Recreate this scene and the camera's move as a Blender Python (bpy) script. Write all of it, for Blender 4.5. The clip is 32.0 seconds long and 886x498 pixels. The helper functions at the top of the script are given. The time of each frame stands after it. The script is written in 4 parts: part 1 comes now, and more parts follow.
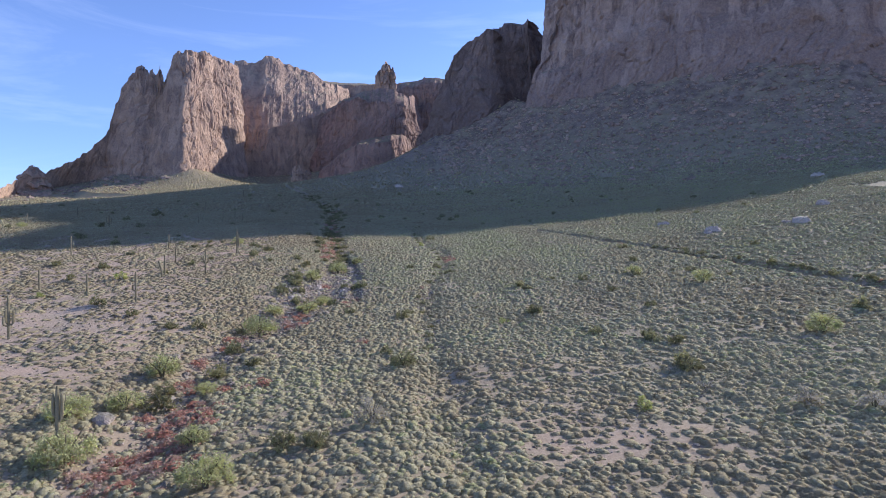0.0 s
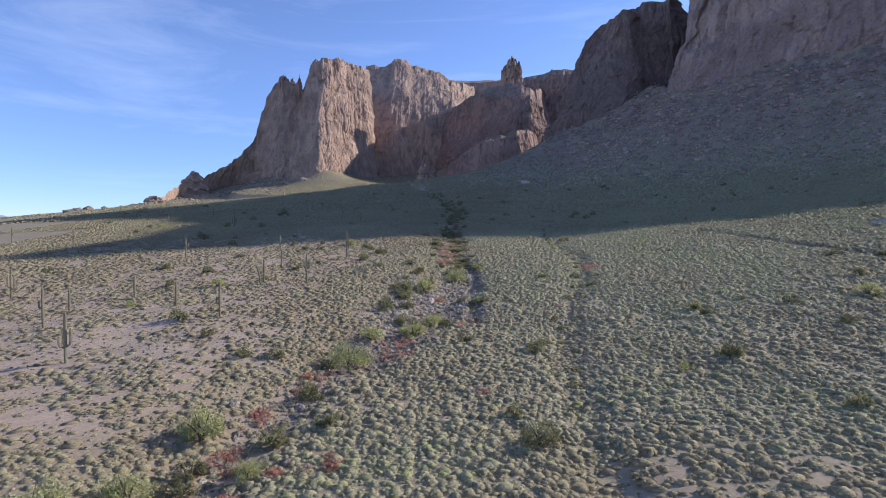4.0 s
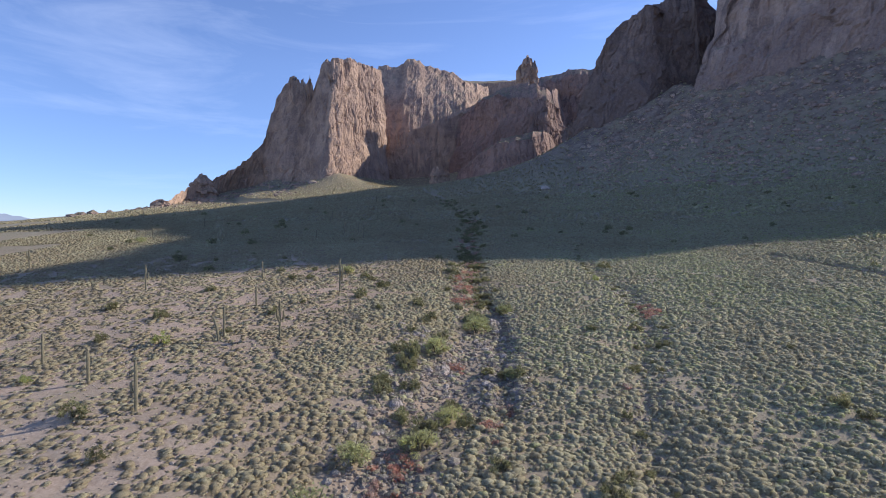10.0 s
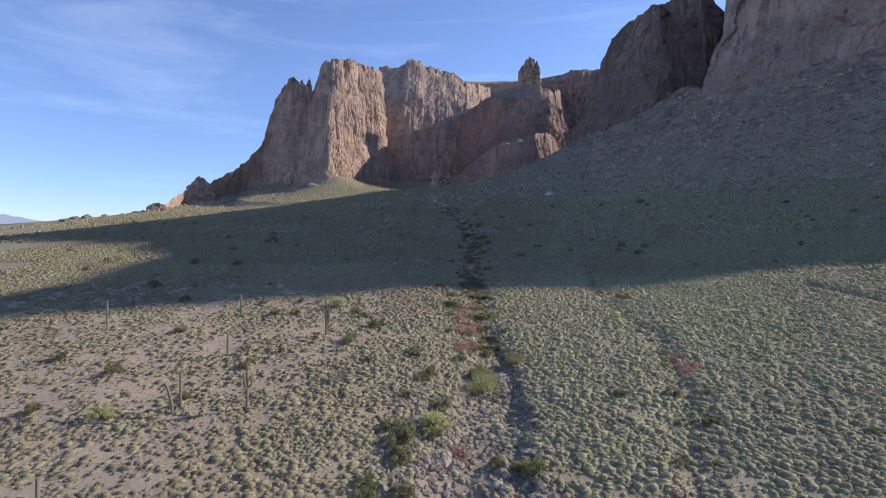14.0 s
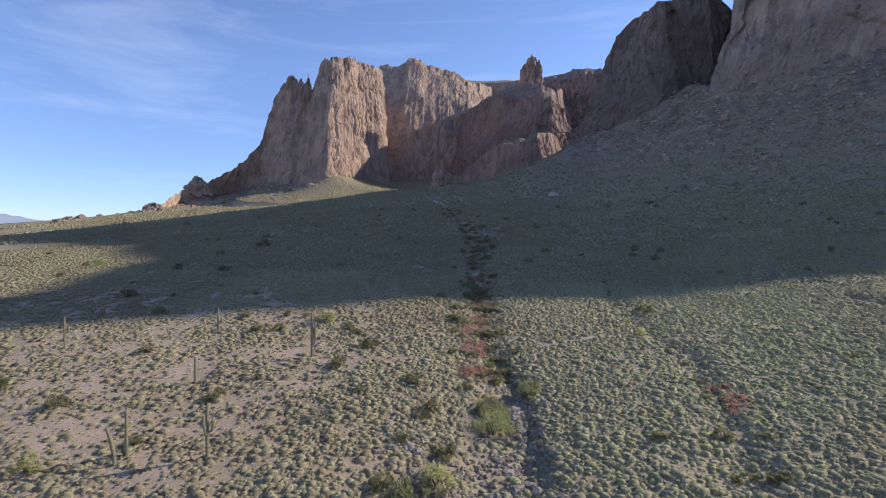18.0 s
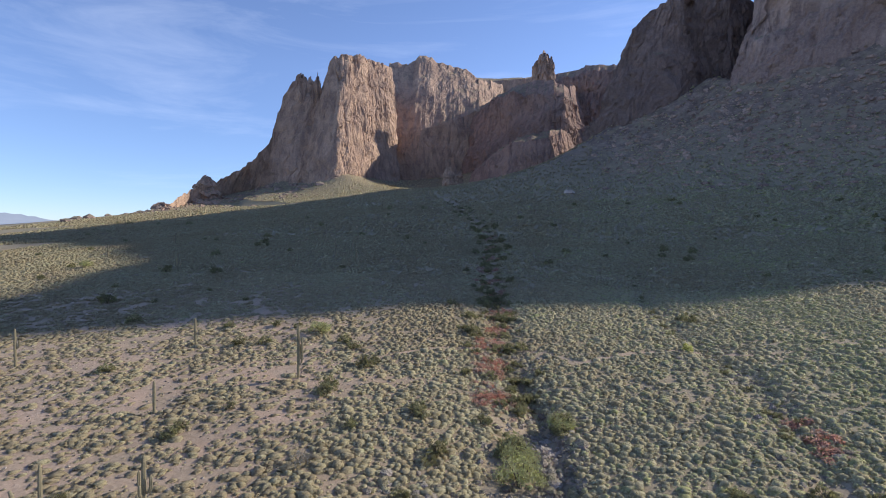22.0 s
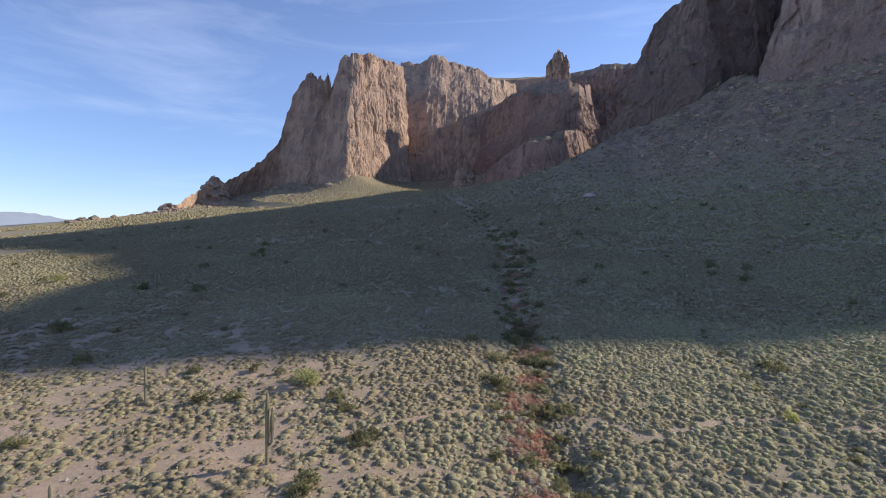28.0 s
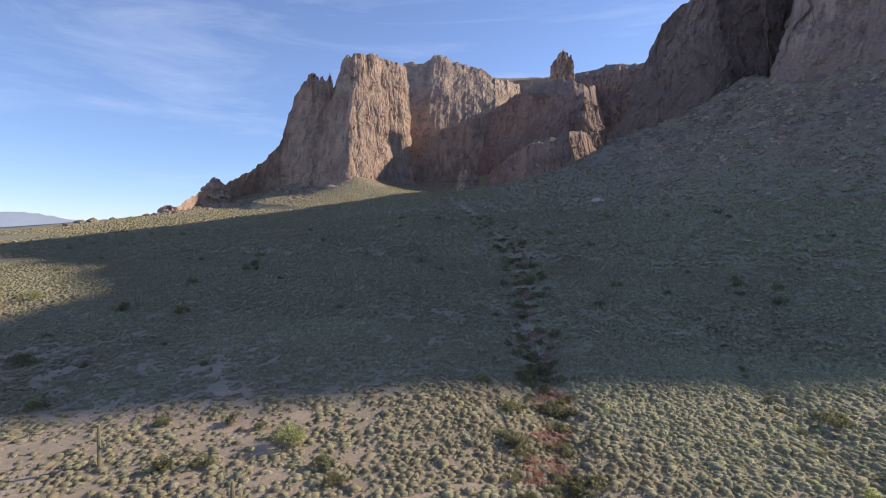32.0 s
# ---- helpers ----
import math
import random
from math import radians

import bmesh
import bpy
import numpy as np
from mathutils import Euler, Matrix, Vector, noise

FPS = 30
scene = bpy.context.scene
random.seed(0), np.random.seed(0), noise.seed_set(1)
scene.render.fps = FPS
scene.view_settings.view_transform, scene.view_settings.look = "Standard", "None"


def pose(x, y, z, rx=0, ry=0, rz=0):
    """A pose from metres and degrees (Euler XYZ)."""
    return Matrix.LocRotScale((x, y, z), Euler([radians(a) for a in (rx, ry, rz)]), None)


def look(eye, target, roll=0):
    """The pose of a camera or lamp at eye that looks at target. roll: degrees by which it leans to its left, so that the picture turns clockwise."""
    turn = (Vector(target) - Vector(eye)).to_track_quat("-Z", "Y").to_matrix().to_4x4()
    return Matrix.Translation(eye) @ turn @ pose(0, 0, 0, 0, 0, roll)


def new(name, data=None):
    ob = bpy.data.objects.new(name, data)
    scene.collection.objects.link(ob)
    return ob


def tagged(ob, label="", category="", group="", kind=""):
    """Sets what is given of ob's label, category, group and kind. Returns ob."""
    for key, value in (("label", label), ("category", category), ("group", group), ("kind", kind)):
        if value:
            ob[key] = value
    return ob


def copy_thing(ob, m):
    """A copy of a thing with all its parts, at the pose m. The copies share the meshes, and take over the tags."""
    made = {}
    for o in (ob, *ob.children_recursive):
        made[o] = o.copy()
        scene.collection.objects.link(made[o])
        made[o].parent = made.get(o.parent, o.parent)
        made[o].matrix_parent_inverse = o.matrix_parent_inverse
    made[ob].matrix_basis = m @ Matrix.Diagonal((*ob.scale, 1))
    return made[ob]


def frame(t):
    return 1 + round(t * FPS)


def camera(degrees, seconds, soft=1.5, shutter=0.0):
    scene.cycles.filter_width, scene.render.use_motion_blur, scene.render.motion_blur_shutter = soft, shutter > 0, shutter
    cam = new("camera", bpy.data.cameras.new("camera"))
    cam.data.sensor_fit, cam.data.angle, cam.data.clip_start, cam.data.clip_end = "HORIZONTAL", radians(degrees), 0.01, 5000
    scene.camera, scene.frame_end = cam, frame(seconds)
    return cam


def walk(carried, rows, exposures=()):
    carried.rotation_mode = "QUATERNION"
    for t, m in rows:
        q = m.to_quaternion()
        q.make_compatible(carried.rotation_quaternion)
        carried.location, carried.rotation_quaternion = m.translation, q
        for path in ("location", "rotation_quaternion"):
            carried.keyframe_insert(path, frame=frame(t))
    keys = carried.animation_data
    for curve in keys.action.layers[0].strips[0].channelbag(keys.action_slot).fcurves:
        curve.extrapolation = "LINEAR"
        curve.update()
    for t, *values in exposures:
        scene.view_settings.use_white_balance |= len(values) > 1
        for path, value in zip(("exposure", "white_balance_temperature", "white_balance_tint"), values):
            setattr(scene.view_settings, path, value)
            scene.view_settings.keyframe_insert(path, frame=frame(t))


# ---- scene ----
cam = camera(78.64, 32.0, 1.0)
PATH = [
    (0, pose(0.00, 0.00, 18.00, 0, 0, -0.00) @ pose(0, 0, 0, 88.49) @ pose(0, 0, 0, 0, 0, 0.31)),
    (1, pose(-0.72, 6.22, 18.06, 0, 0, 6.50) @ pose(0, 0, 0, 88.34) @ pose(0, 0, 0, 0, 0, 0.28)),
    (2, pose(-1.37, 12.42, 18.28, 0, 0, 11.99) @ pose(0, 0, 0, 88.20) @ pose(0, 0, 0, 0, 0, 0.21)),
    (3.5, pose(-2.45, 21.25, 18.59, 0, 0, 13.01) @ pose(0, 0, 0, 88.20) @ pose(0, 0, 0, 0, 0, 0.31)),
    (6, pose(-5.27, 34.04, 20.44, 0, 0, 14.02) @ pose(0, 0, 0, 88.27) @ pose(0, 0, 0, 0, 0, 0.53)),
    (7.5, pose(-7.25, 40.48, 21.88, 0, 0, 14.26) @ pose(0, 0, 0, 88.29) @ pose(0, 0, 0, 0, 0, 0.54)),
    (9, pose(-8.88, 46.67, 23.33, 0, 0, 14.41) @ pose(0, 0, 0, 88.32) @ pose(0, 0, 0, 0, 0, 0.52)),
    (11, pose(-11.14, 54.17, 26.05, 0, 0, 14.50) @ pose(0, 0, 0, 88.30) @ pose(0, 0, 0, 0, 0, 0.49)),
    (13, pose(-12.66, 60.97, 29.16, 0, 0, 14.57) @ pose(0, 0, 0, 88.31) @ pose(0, 0, 0, 0, 0, 0.49)),
    (14.5, pose(-14.00, 65.61, 31.36, 0, 0, 14.61) @ pose(0, 0, 0, 88.28) @ pose(0, 0, 0, 0, 0, 0.52)),
    (16.5, pose(-15.82, 71.50, 31.96, 0, 0, 14.61) @ pose(0, 0, 0, 88.33) @ pose(0, 0, 0, 0, 0, 0.59)),
    (18, pose(-17.00, 75.96, 31.93, 0, 0, 14.65) @ pose(0, 0, 0, 88.28) @ pose(0, 0, 0, 0, 0, 0.61)),
    (19, pose(-17.83, 79.30, 31.84, 0, 0, 14.67) @ pose(0, 0, 0, 88.25) @ pose(0, 0, 0, 0, 0, 0.54)),
    (19.5, pose(-18.21, 81.00, 31.84, 0, 0, 14.63) @ pose(0, 0, 0, 88.23) @ pose(0, 0, 0, 0, 0, 0.62)),
    (19.7, pose(-18.37, 81.69, 31.84, 0, 0, 14.44) @ pose(0, 0, 0, 88.23) @ pose(0, 0, 0, 0, 0, 0.59)),
    (19.8, pose(-18.45, 82.03, 31.84, 0, 0, 14.30) @ pose(0, 0, 0, 88.24) @ pose(0, 0, 0, 0, 0, 0.57)),
    (19.9, pose(-18.53, 82.37, 31.84, 0, 0, 13.86) @ pose(0, 0, 0, 88.24) @ pose(0, 0, 0, 0, 0, 0.56)),
    (20, pose(-18.61, 82.71, 31.84, 0, 0, 13.54) @ pose(0, 0, 0, 88.24) @ pose(0, 0, 0, 0, 0, 0.54)),
    (21.5, pose(-20.03, 87.74, 31.81, 0, 0, 13.19) @ pose(0, 0, 0, 88.23) @ pose(0, 0, 0, 0, 0, 0.50)),
    (21.6, pose(-20.14, 88.07, 31.80, 0, 0, 13.36) @ pose(0, 0, 0, 88.23) @ pose(0, 0, 0, 0, 0, 0.50)),
    (21.7, pose(-20.25, 88.40, 31.78, 0, 0, 13.93) @ pose(0, 0, 0, 88.22) @ pose(0, 0, 0, 0, 0, 0.50)),
    (21.8, pose(-20.36, 88.73, 31.77, 0, 0, 14.67) @ pose(0, 0, 0, 88.22) @ pose(0, 0, 0, 0, 0, 0.50)),
    (21.9, pose(-20.47, 89.07, 31.75, 0, 0, 15.41) @ pose(0, 0, 0, 88.21) @ pose(0, 0, 0, 0, 0, 0.51)),
    (22, pose(-20.58, 89.40, 31.74, 0, 0, 15.80) @ pose(0, 0, 0, 88.21) @ pose(0, 0, 0, 0, 0, 0.51)),
    (23, pose(-21.44, 92.64, 31.96, 0, 0, 16.15) @ pose(0, 0, 0, 88.20) @ pose(0, 0, 0, 0, 0, 0.52)),
    (24.5, pose(-23.06, 97.67, 32.50, 0, 0, 16.52) @ pose(0, 0, 0, 88.23) @ pose(0, 0, 0, 0, 0, 0.68)),
    (25.5, pose(-24.10, 100.96, 32.95, 0, 0, 16.75) @ pose(0, 0, 0, 88.24) @ pose(0, 0, 0, 0, 0, 0.62)),
    (28, pose(-27.23, 108.13, 34.78, 0, 0, 16.93) @ pose(0, 0, 0, 88.25) @ pose(0, 0, 0, 0, 0, 0.76)),
    (30, pose(-29.31, 113.36, 36.53, 0, 0, 17.10) @ pose(0, 0, 0, 88.23) @ pose(0, 0, 0, 0, 0, 0.78)),
    (32, pose(-30.88, 118.10, 38.49, 0, 0, 17.21) @ pose(0, 0, 0, 88.25) @ pose(0, 0, 0, 0, 0, 0.85)),
]
walk(cam, PATH, [(0, 0.7, 5720, 18), (2, 0.58, 5720, 18), (3.5, 0.54, 5780, 17), (9, 0.52, 5940, 16), (18, 0.51, 6180, 14), (24, 0.52, 6330, 14), (29, 0.55, 6530, 14), (32, 0.55, 6550, 14)])

# ---------------------------------------------------------------- light
SUN_AZ, SUN_EL = 53.0, 28.0  # clockwise from +y, above the horizon
world = bpy.data.worlds.new("sky")
scene.world = world
world.use_nodes = True
wt = world.node_tree
wt.nodes.clear()


def node(tree, kind, **values):
    n = tree.nodes.new(kind)
    for key, value in values.items():
        n.inputs[key.replace("_", " ")].default_value = value
    return n


sky = wt.nodes.new("ShaderNodeTexSky")
sky.sky_type, sky.sun_disc = "NISHITA", False
sky.sun_elevation, sky.sun_rotation = radians(SUN_EL), radians(SUN_AZ)
sky.altitude, sky.air_density, sky.dust_density, sky.ozone_density = 1500, 0.85, 0.05, 3.0
sky_out = wt.nodes.new("ShaderNodeOutputWorld")
sky_bg = node(wt, "ShaderNodeBackground", Strength=0.138)
# thin streaky cirrus all over the sky
sky_at = wt.nodes.new("ShaderNodeTexCoord")
sky_map = wt.nodes.new("ShaderNodeMapping")
sky_map.inputs["Rotation"].default_value = (0, 0, radians(25))
sky_map.inputs["Scale"].default_value = (1.2, 2.2, 9.0)
cirrus = node(wt, "ShaderNodeTexNoise", Scale=1.6, Detail=7.0, Roughness=0.62, Distortion=0.7)
cirrus_ramp = wt.nodes.new("ShaderNodeValToRGB")
cirrus_ramp.color_ramp.elements[0].position, cirrus_ramp.color_ramp.elements[1].position = 0.5, 0.85
cirrus_ramp.color_ramp.elements[1].color = (0.16, 0.16, 0.16, 1)
cirrus_mix = wt.nodes.new("ShaderNodeMix")
cirrus_mix.data_type = "RGBA"
cirrus_mix.inputs["B"].default_value = (7.0, 7.6, 8.6, 1)
wt.links.new(sky_at.outputs["Generated"], sky_map.inputs["Vector"])
wt.links.new(sky_map.outputs["Vector"], cirrus.inputs["Vector"])
wt.links.new(cirrus.outputs["Fac"], cirrus_ramp.inputs["Fac"])
wt.links.new(cirrus_ramp.outputs["Color"], cirrus_mix.inputs["Factor"])
clear = wt.nodes.new("ShaderNodeMix")
clear.data_type, clear.blend_type = "RGBA", "MULTIPLY"
clear.inputs["Factor"].default_value, clear.inputs["B"].default_value = 1.0, (1.06, 0.985, 1.02, 1)
wt.links.new(sky.outputs["Color"], clear.inputs["A"])
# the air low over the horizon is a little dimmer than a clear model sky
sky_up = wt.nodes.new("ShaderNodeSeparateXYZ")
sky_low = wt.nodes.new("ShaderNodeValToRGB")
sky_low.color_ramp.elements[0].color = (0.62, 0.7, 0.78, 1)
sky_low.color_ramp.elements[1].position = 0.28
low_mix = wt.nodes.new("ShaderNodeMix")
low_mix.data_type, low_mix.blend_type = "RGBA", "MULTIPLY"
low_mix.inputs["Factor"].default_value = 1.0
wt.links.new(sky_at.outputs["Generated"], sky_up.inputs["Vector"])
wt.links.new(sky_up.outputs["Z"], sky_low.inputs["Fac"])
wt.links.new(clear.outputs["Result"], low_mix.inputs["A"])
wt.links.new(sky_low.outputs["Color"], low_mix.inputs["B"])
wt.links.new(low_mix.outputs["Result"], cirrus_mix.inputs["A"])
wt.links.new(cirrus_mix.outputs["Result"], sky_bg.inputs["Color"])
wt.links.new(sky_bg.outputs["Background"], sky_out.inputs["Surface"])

sun = new("sun", bpy.data.lights.new("sun", "SUN"))
sun.data.energy, sun.data.angle, sun.data.color = 3.65, radians(0.53), (1.0, 0.93, 0.765)
toward = Vector((math.sin(radians(SUN_AZ)) * math.cos(radians(SUN_EL)), math.cos(radians(SUN_AZ)) * math.cos(radians(SUN_EL)), math.sin(radians(SUN_EL))))
sun.matrix_world = look(toward * 1000, (0, 0, 0))


# ---------------------------------------------------------------- materials
def material(name, rough=0.9):
    m = bpy.data.materials.new(name)
    m.use_nodes = True
    t = m.node_tree
    shader = t.nodes["Principled BSDF"]
    shader.inputs["Roughness"].default_value = rough
    shader.inputs["Specular IOR Level"].default_value = 0.2
    return m, t, shader


def place(tree, scale=(1, 1, 1), turn=(0, 0, 0)):
    at = tree.nodes.new("ShaderNodeTexCoord")
    mp = tree.nodes.new("ShaderNodeMapping")
    mp.inputs["Scale"].default_value, mp.inputs["Rotation"].default_value = scale, turn
    tree.links.new(at.outputs["Object"], mp.inputs["Vector"])
    return mp.outputs["Vector"]


def noise_of(tree, vector, scale, detail=5.0, rough=0.55, warp=0.0):
    n = node(tree, "ShaderNodeTexNoise", Scale=scale, Detail=detail, Roughness=rough, Distortion=warp)
    tree.links.new(vector, n.inputs["Vector"])
    return n.outputs["Fac"]


def ramp(tree, fac, *stops):
    r = tree.nodes.new("ShaderNodeValToRGB")
    while len(r.color_ramp.elements) < len(stops):
        r.color_ramp.elements.new(0.5)
    for e, (at, colour) in zip(r.color_ramp.elements, stops):
        e.position, e.color = at, (*colour, 1)
    tree.links.new(fac, r.inputs["Fac"])
    return r.outputs["Color"]


def mix(tree, fac, a, b, how="MIX"):
    m = tree.nodes.new("ShaderNodeMix")
    m.data_type, m.blend_type = "RGBA", how
    for key, value in (("Factor", fac), ("A", a), ("B", b)):
        if isinstance(value, (int, float)):
            m.inputs[key].default_value = value
        elif isinstance(value, tuple):
            m.inputs[key].default_value = (*value, 1)
        else:
            tree.links.new(value, m.inputs[key])
    return m.outputs["Result"]


def bump(tree, shader, height, strength, distance):
    b = node(tree, "ShaderNodeBump", Strength=strength, Distance=distance)
    tree.links.new(height, b.inputs["Height"])
    tree.links.new(b.outputs["Normal"], shader.inputs["Normal"])


def soil_material():
    m, t, s = material("desert_soil", 0.95)
    p = place(t)
    big = noise_of(t, p, 0.018, 4, 0.55, 0.4)
    mid = noise_of(t, p, 0.22, 6, 0.6)
    fine = noise_of(t, p, 2.2, 5, 0.7)
    a = ramp(t, big, (0.38, (0.51, 0.37, 0.255)), (0.52, (0.56, 0.375, 0.25)), (0.66, (0.59, 0.365, 0.24)))
    b = mix(t, ramp(t, mid, (0.35, (0, 0, 0)), (0.7, (1, 1, 1))), a, (0.39, 0.295, 0.205))
    stones = node(t, "ShaderNodeTexVoronoi", Scale=1.6)
    t.links.new(p, stones.inputs["Vector"])
    c = mix(t, ramp(t, stones.outputs["Distance"], (0.1, (0.35, 0.35, 0.35)), (0.24, (0, 0, 0))), b, (0.42, 0.35, 0.3))
    d = mix(t, 0.45, c, ramp(t, fine, (0.3, (0.26, 0.19, 0.14)), (0.7, (0.6, 0.475, 0.37))), "MIX")
    # low herbs and dry litter that tint the open ground
    herbs = ramp(t, noise_of(t, p, 0.05, 6, 0.65, 0.6), (0.5, (0, 0, 0)), (0.66, (0.4, 0.4, 0.4)))
    e = mix(t, herbs, d, mix(t, fine, (0.15, 0.155, 0.08), (0.24, 0.225, 0.13)))
    # leaf litter and dry grass under the denser scrub
    cover = t.nodes.new("ShaderNodeAttribute")
    cover.attribute_name = "tone"
    patchy = mix(t, 1.0, cover.outputs["Color"], ramp(t, noise_of(t, p, 0.35, 6, 0.7), (0.3, (0.6, 0.6, 0.6)), (0.55, (1, 1, 1))), "MULTIPLY")
    green = t.nodes.new("ShaderNodeAttribute")
    green.attribute_name = "green"
    dry = mix(t, fine, (0.22, 0.165, 0.108), (0.43, 0.325, 0.215))
    fresh = mix(t, fine, (0.21, 0.18, 0.11), (0.41, 0.355, 0.225))
    g = mix(t, patchy, e, mix(t, green.outputs["Fac"], dry, fresh))
    # broken rock under the cliffs
    scree = t.nodes.new("ShaderNodeAttribute")
    scree.attribute_name = "scree"
    debris = ramp(t, noise_of(t, p, 0.12, 7, 0.7), (0.35, (0.1, 0.075, 0.066)), (0.52, (0.21, 0.155, 0.13)), (0.68, (0.35, 0.27, 0.225)))
    spots = mix(t, 1.0, scree.outputs["Color"], ramp(t, noise_of(t, p, 0.05, 6, 0.7), (0.38, (0.35, 0.35, 0.35)), (0.55, (1, 1, 1))), "MULTIPLY")
    k = mix(t, spots, g, debris)
    t.links.new(k, s.inputs["Base Color"])
    bump(t, s, fine, 0.5, 0.25)
    return m


def rock_material(name, light, mid_tone, dark, streak=0.75, drawn=0.28, loose=False):
    m, t, s = material(name, 0.92)
    p = place(t)
    tall = place(t, (1, 1, drawn))
    flat = place(t, (0.25, 0.25, 1.4))
    big = noise_of(t, p, 0.012, 4, 0.6, 0.8)
    run = noise_of(t, tall, 0.07, 8, 0.68, 0.9)
    beds = noise_of(t, flat, 0.03, 5, 0.6)
    fine = noise_of(t, p, 0.4, 8, 0.75)
    a = ramp(t, big, (0.38, mid_tone), (0.5, light), (0.62, mid_tone))
    b = mix(t, ramp(t, run, (0.44, (streak, streak, streak)), (0.54, (0, 0, 0))), a, dark)
    c = mix(t, ramp(t, beds, (0.48, (0, 0, 0)), (0.62, (0.45, 0.45, 0.45))), b, light)
    # the darker lower bed
    bed = t.nodes.new("ShaderNodeAttribute")
    bed.attribute_name = "tone"
    lower = mix(t, 0.5, mid_tone, dark)
    c = mix(t, mix(t, 1.0, bed.outputs["Color"], ramp(t, noise_of(t, p, 0.03, 5, 0.6), (0.35, (0.3, 0.3, 0.3)), (0.55, (0.85, 0.85, 0.85))), "MULTIPLY"), c, lower)
    d = mix(t, 0.4, c, ramp(t, fine, (0.32, dark), (0.68, light)))
    facing = t.nodes.new("ShaderNodeNewGeometry")
    if loose:
        # each stone has its own shade
        d = mix(t, 0.75, d, ramp(t, facing.outputs["Random Per Island"], (0.0, dark), (0.55, mid_tone), (1.0, light)))
    # thin scrub and grass on the ledges
    split = t.nodes.new("ShaderNodeSeparateXYZ")
    t.links.new(facing.outputs["True Normal"], split.inputs["Vector"])
    ledge = mix(t, 1.0, ramp(t, split.outputs["Z"], (0.66, (0, 0, 0)), (0.88, (0.75, 0.75, 0.75))), ramp(t, noise_of(t, p, 0.2, 5, 0.6), (0.35, (0.2, 0.2, 0.2)), (0.55, (1, 1, 1))), "MULTIPLY")
    e = mix(t, ledge, d, mix(t, fine, (0.15, 0.145, 0.08), (0.27, 0.26, 0.15)))
    t.links.new(e, s.inputs["Base Color"])
    h = mix(t, 0.65, run, mix(t, 0.5, fine, noise_of(t, tall, 0.3, 7, 0.7, 0.8)))
    bump(t, s, h, 1.0, 3.2)
    return m


def foliage_material(name, *colours, thin=0.4):
    """Leaves: the attribute tone picks the plant's own colour."""
    m, t, s = material(name, 0.85)
    tone = t.nodes.new("ShaderNodeAttribute")
    tone.attribute_name = "tone"
    steps = [(n / (len(colours) - 1), c) for n, c in enumerate(colours)]
    a = ramp(t, tone.outputs["Fac"], *steps)
    fine = noise_of(t, place(t), 6.0, 5, 0.75)
    b = mix(t, ramp(t, fine, (0.4, (0.6, 0.6, 0.6)), (0.56, (0, 0, 0))), a, (0.29, 0.25, 0.155))
    t.links.new(b, s.inputs["Base Color"])
    bump(t, s, noise_of(t, place(t), 10.0, 4, 0.75), 0.75, 0.16)
    # thin leaves let part of the light through
    glow = t.nodes.new("ShaderNodeBsdfTranslucent")
    t.links.new(b, glow.inputs["Color"])
    both = node(t, "ShaderNodeMixShader", Fac=thin)
    t.links.new(s.outputs["BSDF"], both.inputs[1])
    t.links.new(glow.outputs["BSDF"], both.inputs[2])
    t.links.new(both.outputs["Shader"], t.nodes["Material Output"].inputs["Surface"])
    return m


SOIL = soil_material()
CLIFF_ROCK = rock_material("cliff_rock", (0.58, 0.42, 0.335), (0.38, 0.265, 0.22), (0.15, 0.105, 0.098), 0.85, 0.1)
BUTTE_ROCK = rock_material("butte_rock", (0.58, 0.4, 0.285), (0.39, 0.265, 0.2), (0.17, 0.122, 0.11))
# the same rock in darker tones, for the inner walls and the prow
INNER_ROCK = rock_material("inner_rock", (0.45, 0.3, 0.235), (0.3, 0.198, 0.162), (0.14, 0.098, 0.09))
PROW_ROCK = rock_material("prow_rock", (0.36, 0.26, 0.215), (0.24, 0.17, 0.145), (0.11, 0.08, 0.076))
WASH_ROCK = rock_material("wash_rock", (0.64, 0.54, 0.47), (0.42, 0.335, 0.285), (0.19, 0.14, 0.12), loose=True)
SCRUB = foliage_material("scrub_leaves", (0.49, 0.395, 0.25), (0.545, 0.46, 0.285), (0.57, 0.505, 0.31), (0.635, 0.58, 0.385), (0.53, 0.545, 0.235))
GREEN = foliage_material("green_leaves", (0.2, 0.185, 0.1), (0.26, 0.25, 0.13), (0.31, 0.31, 0.15), (0.38, 0.38, 0.17), thin=0.5)
PALE = foliage_material("palo_verde_twigs", (0.46, 0.46, 0.23), (0.54, 0.54, 0.26), (0.6, 0.61, 0.28), (0.62, 0.66, 0.2), thin=0.5)
DRY = foliage_material("dry_red_stems", (0.58, 0.25, 0.18), (0.62, 0.32, 0.25), (0.62, 0.4, 0.33), (0.6, 0.48, 0.4), thin=0.5)
DEAD = foliage_material("bleached_twigs", (0.4, 0.36, 0.3), (0.5, 0.46, 0.39), (0.6, 0.56, 0.48))


def cactus_material():
    m, t, s = material("cactus_skin", 0.7)
    p = place(t)
    a = ramp(t, noise_of(t, p, 1.3, 5, 0.6), (0.35, (0.22, 0.19, 0.115)), (0.65, (0.31, 0.265, 0.17)))
    b = mix(t, ramp(t, noise_of(t, p, 9, 4, 0.6), (0.5, (0, 0, 0)), (0.75, (0.6, 0.6, 0.6))), a, (0.4, 0.34, 0.23))
    t.links.new(b, s.inputs["Base Color"])
    bump(t, s, noise_of(t, p, 14, 3, 0.6), 0.4, 0.03)
    return m


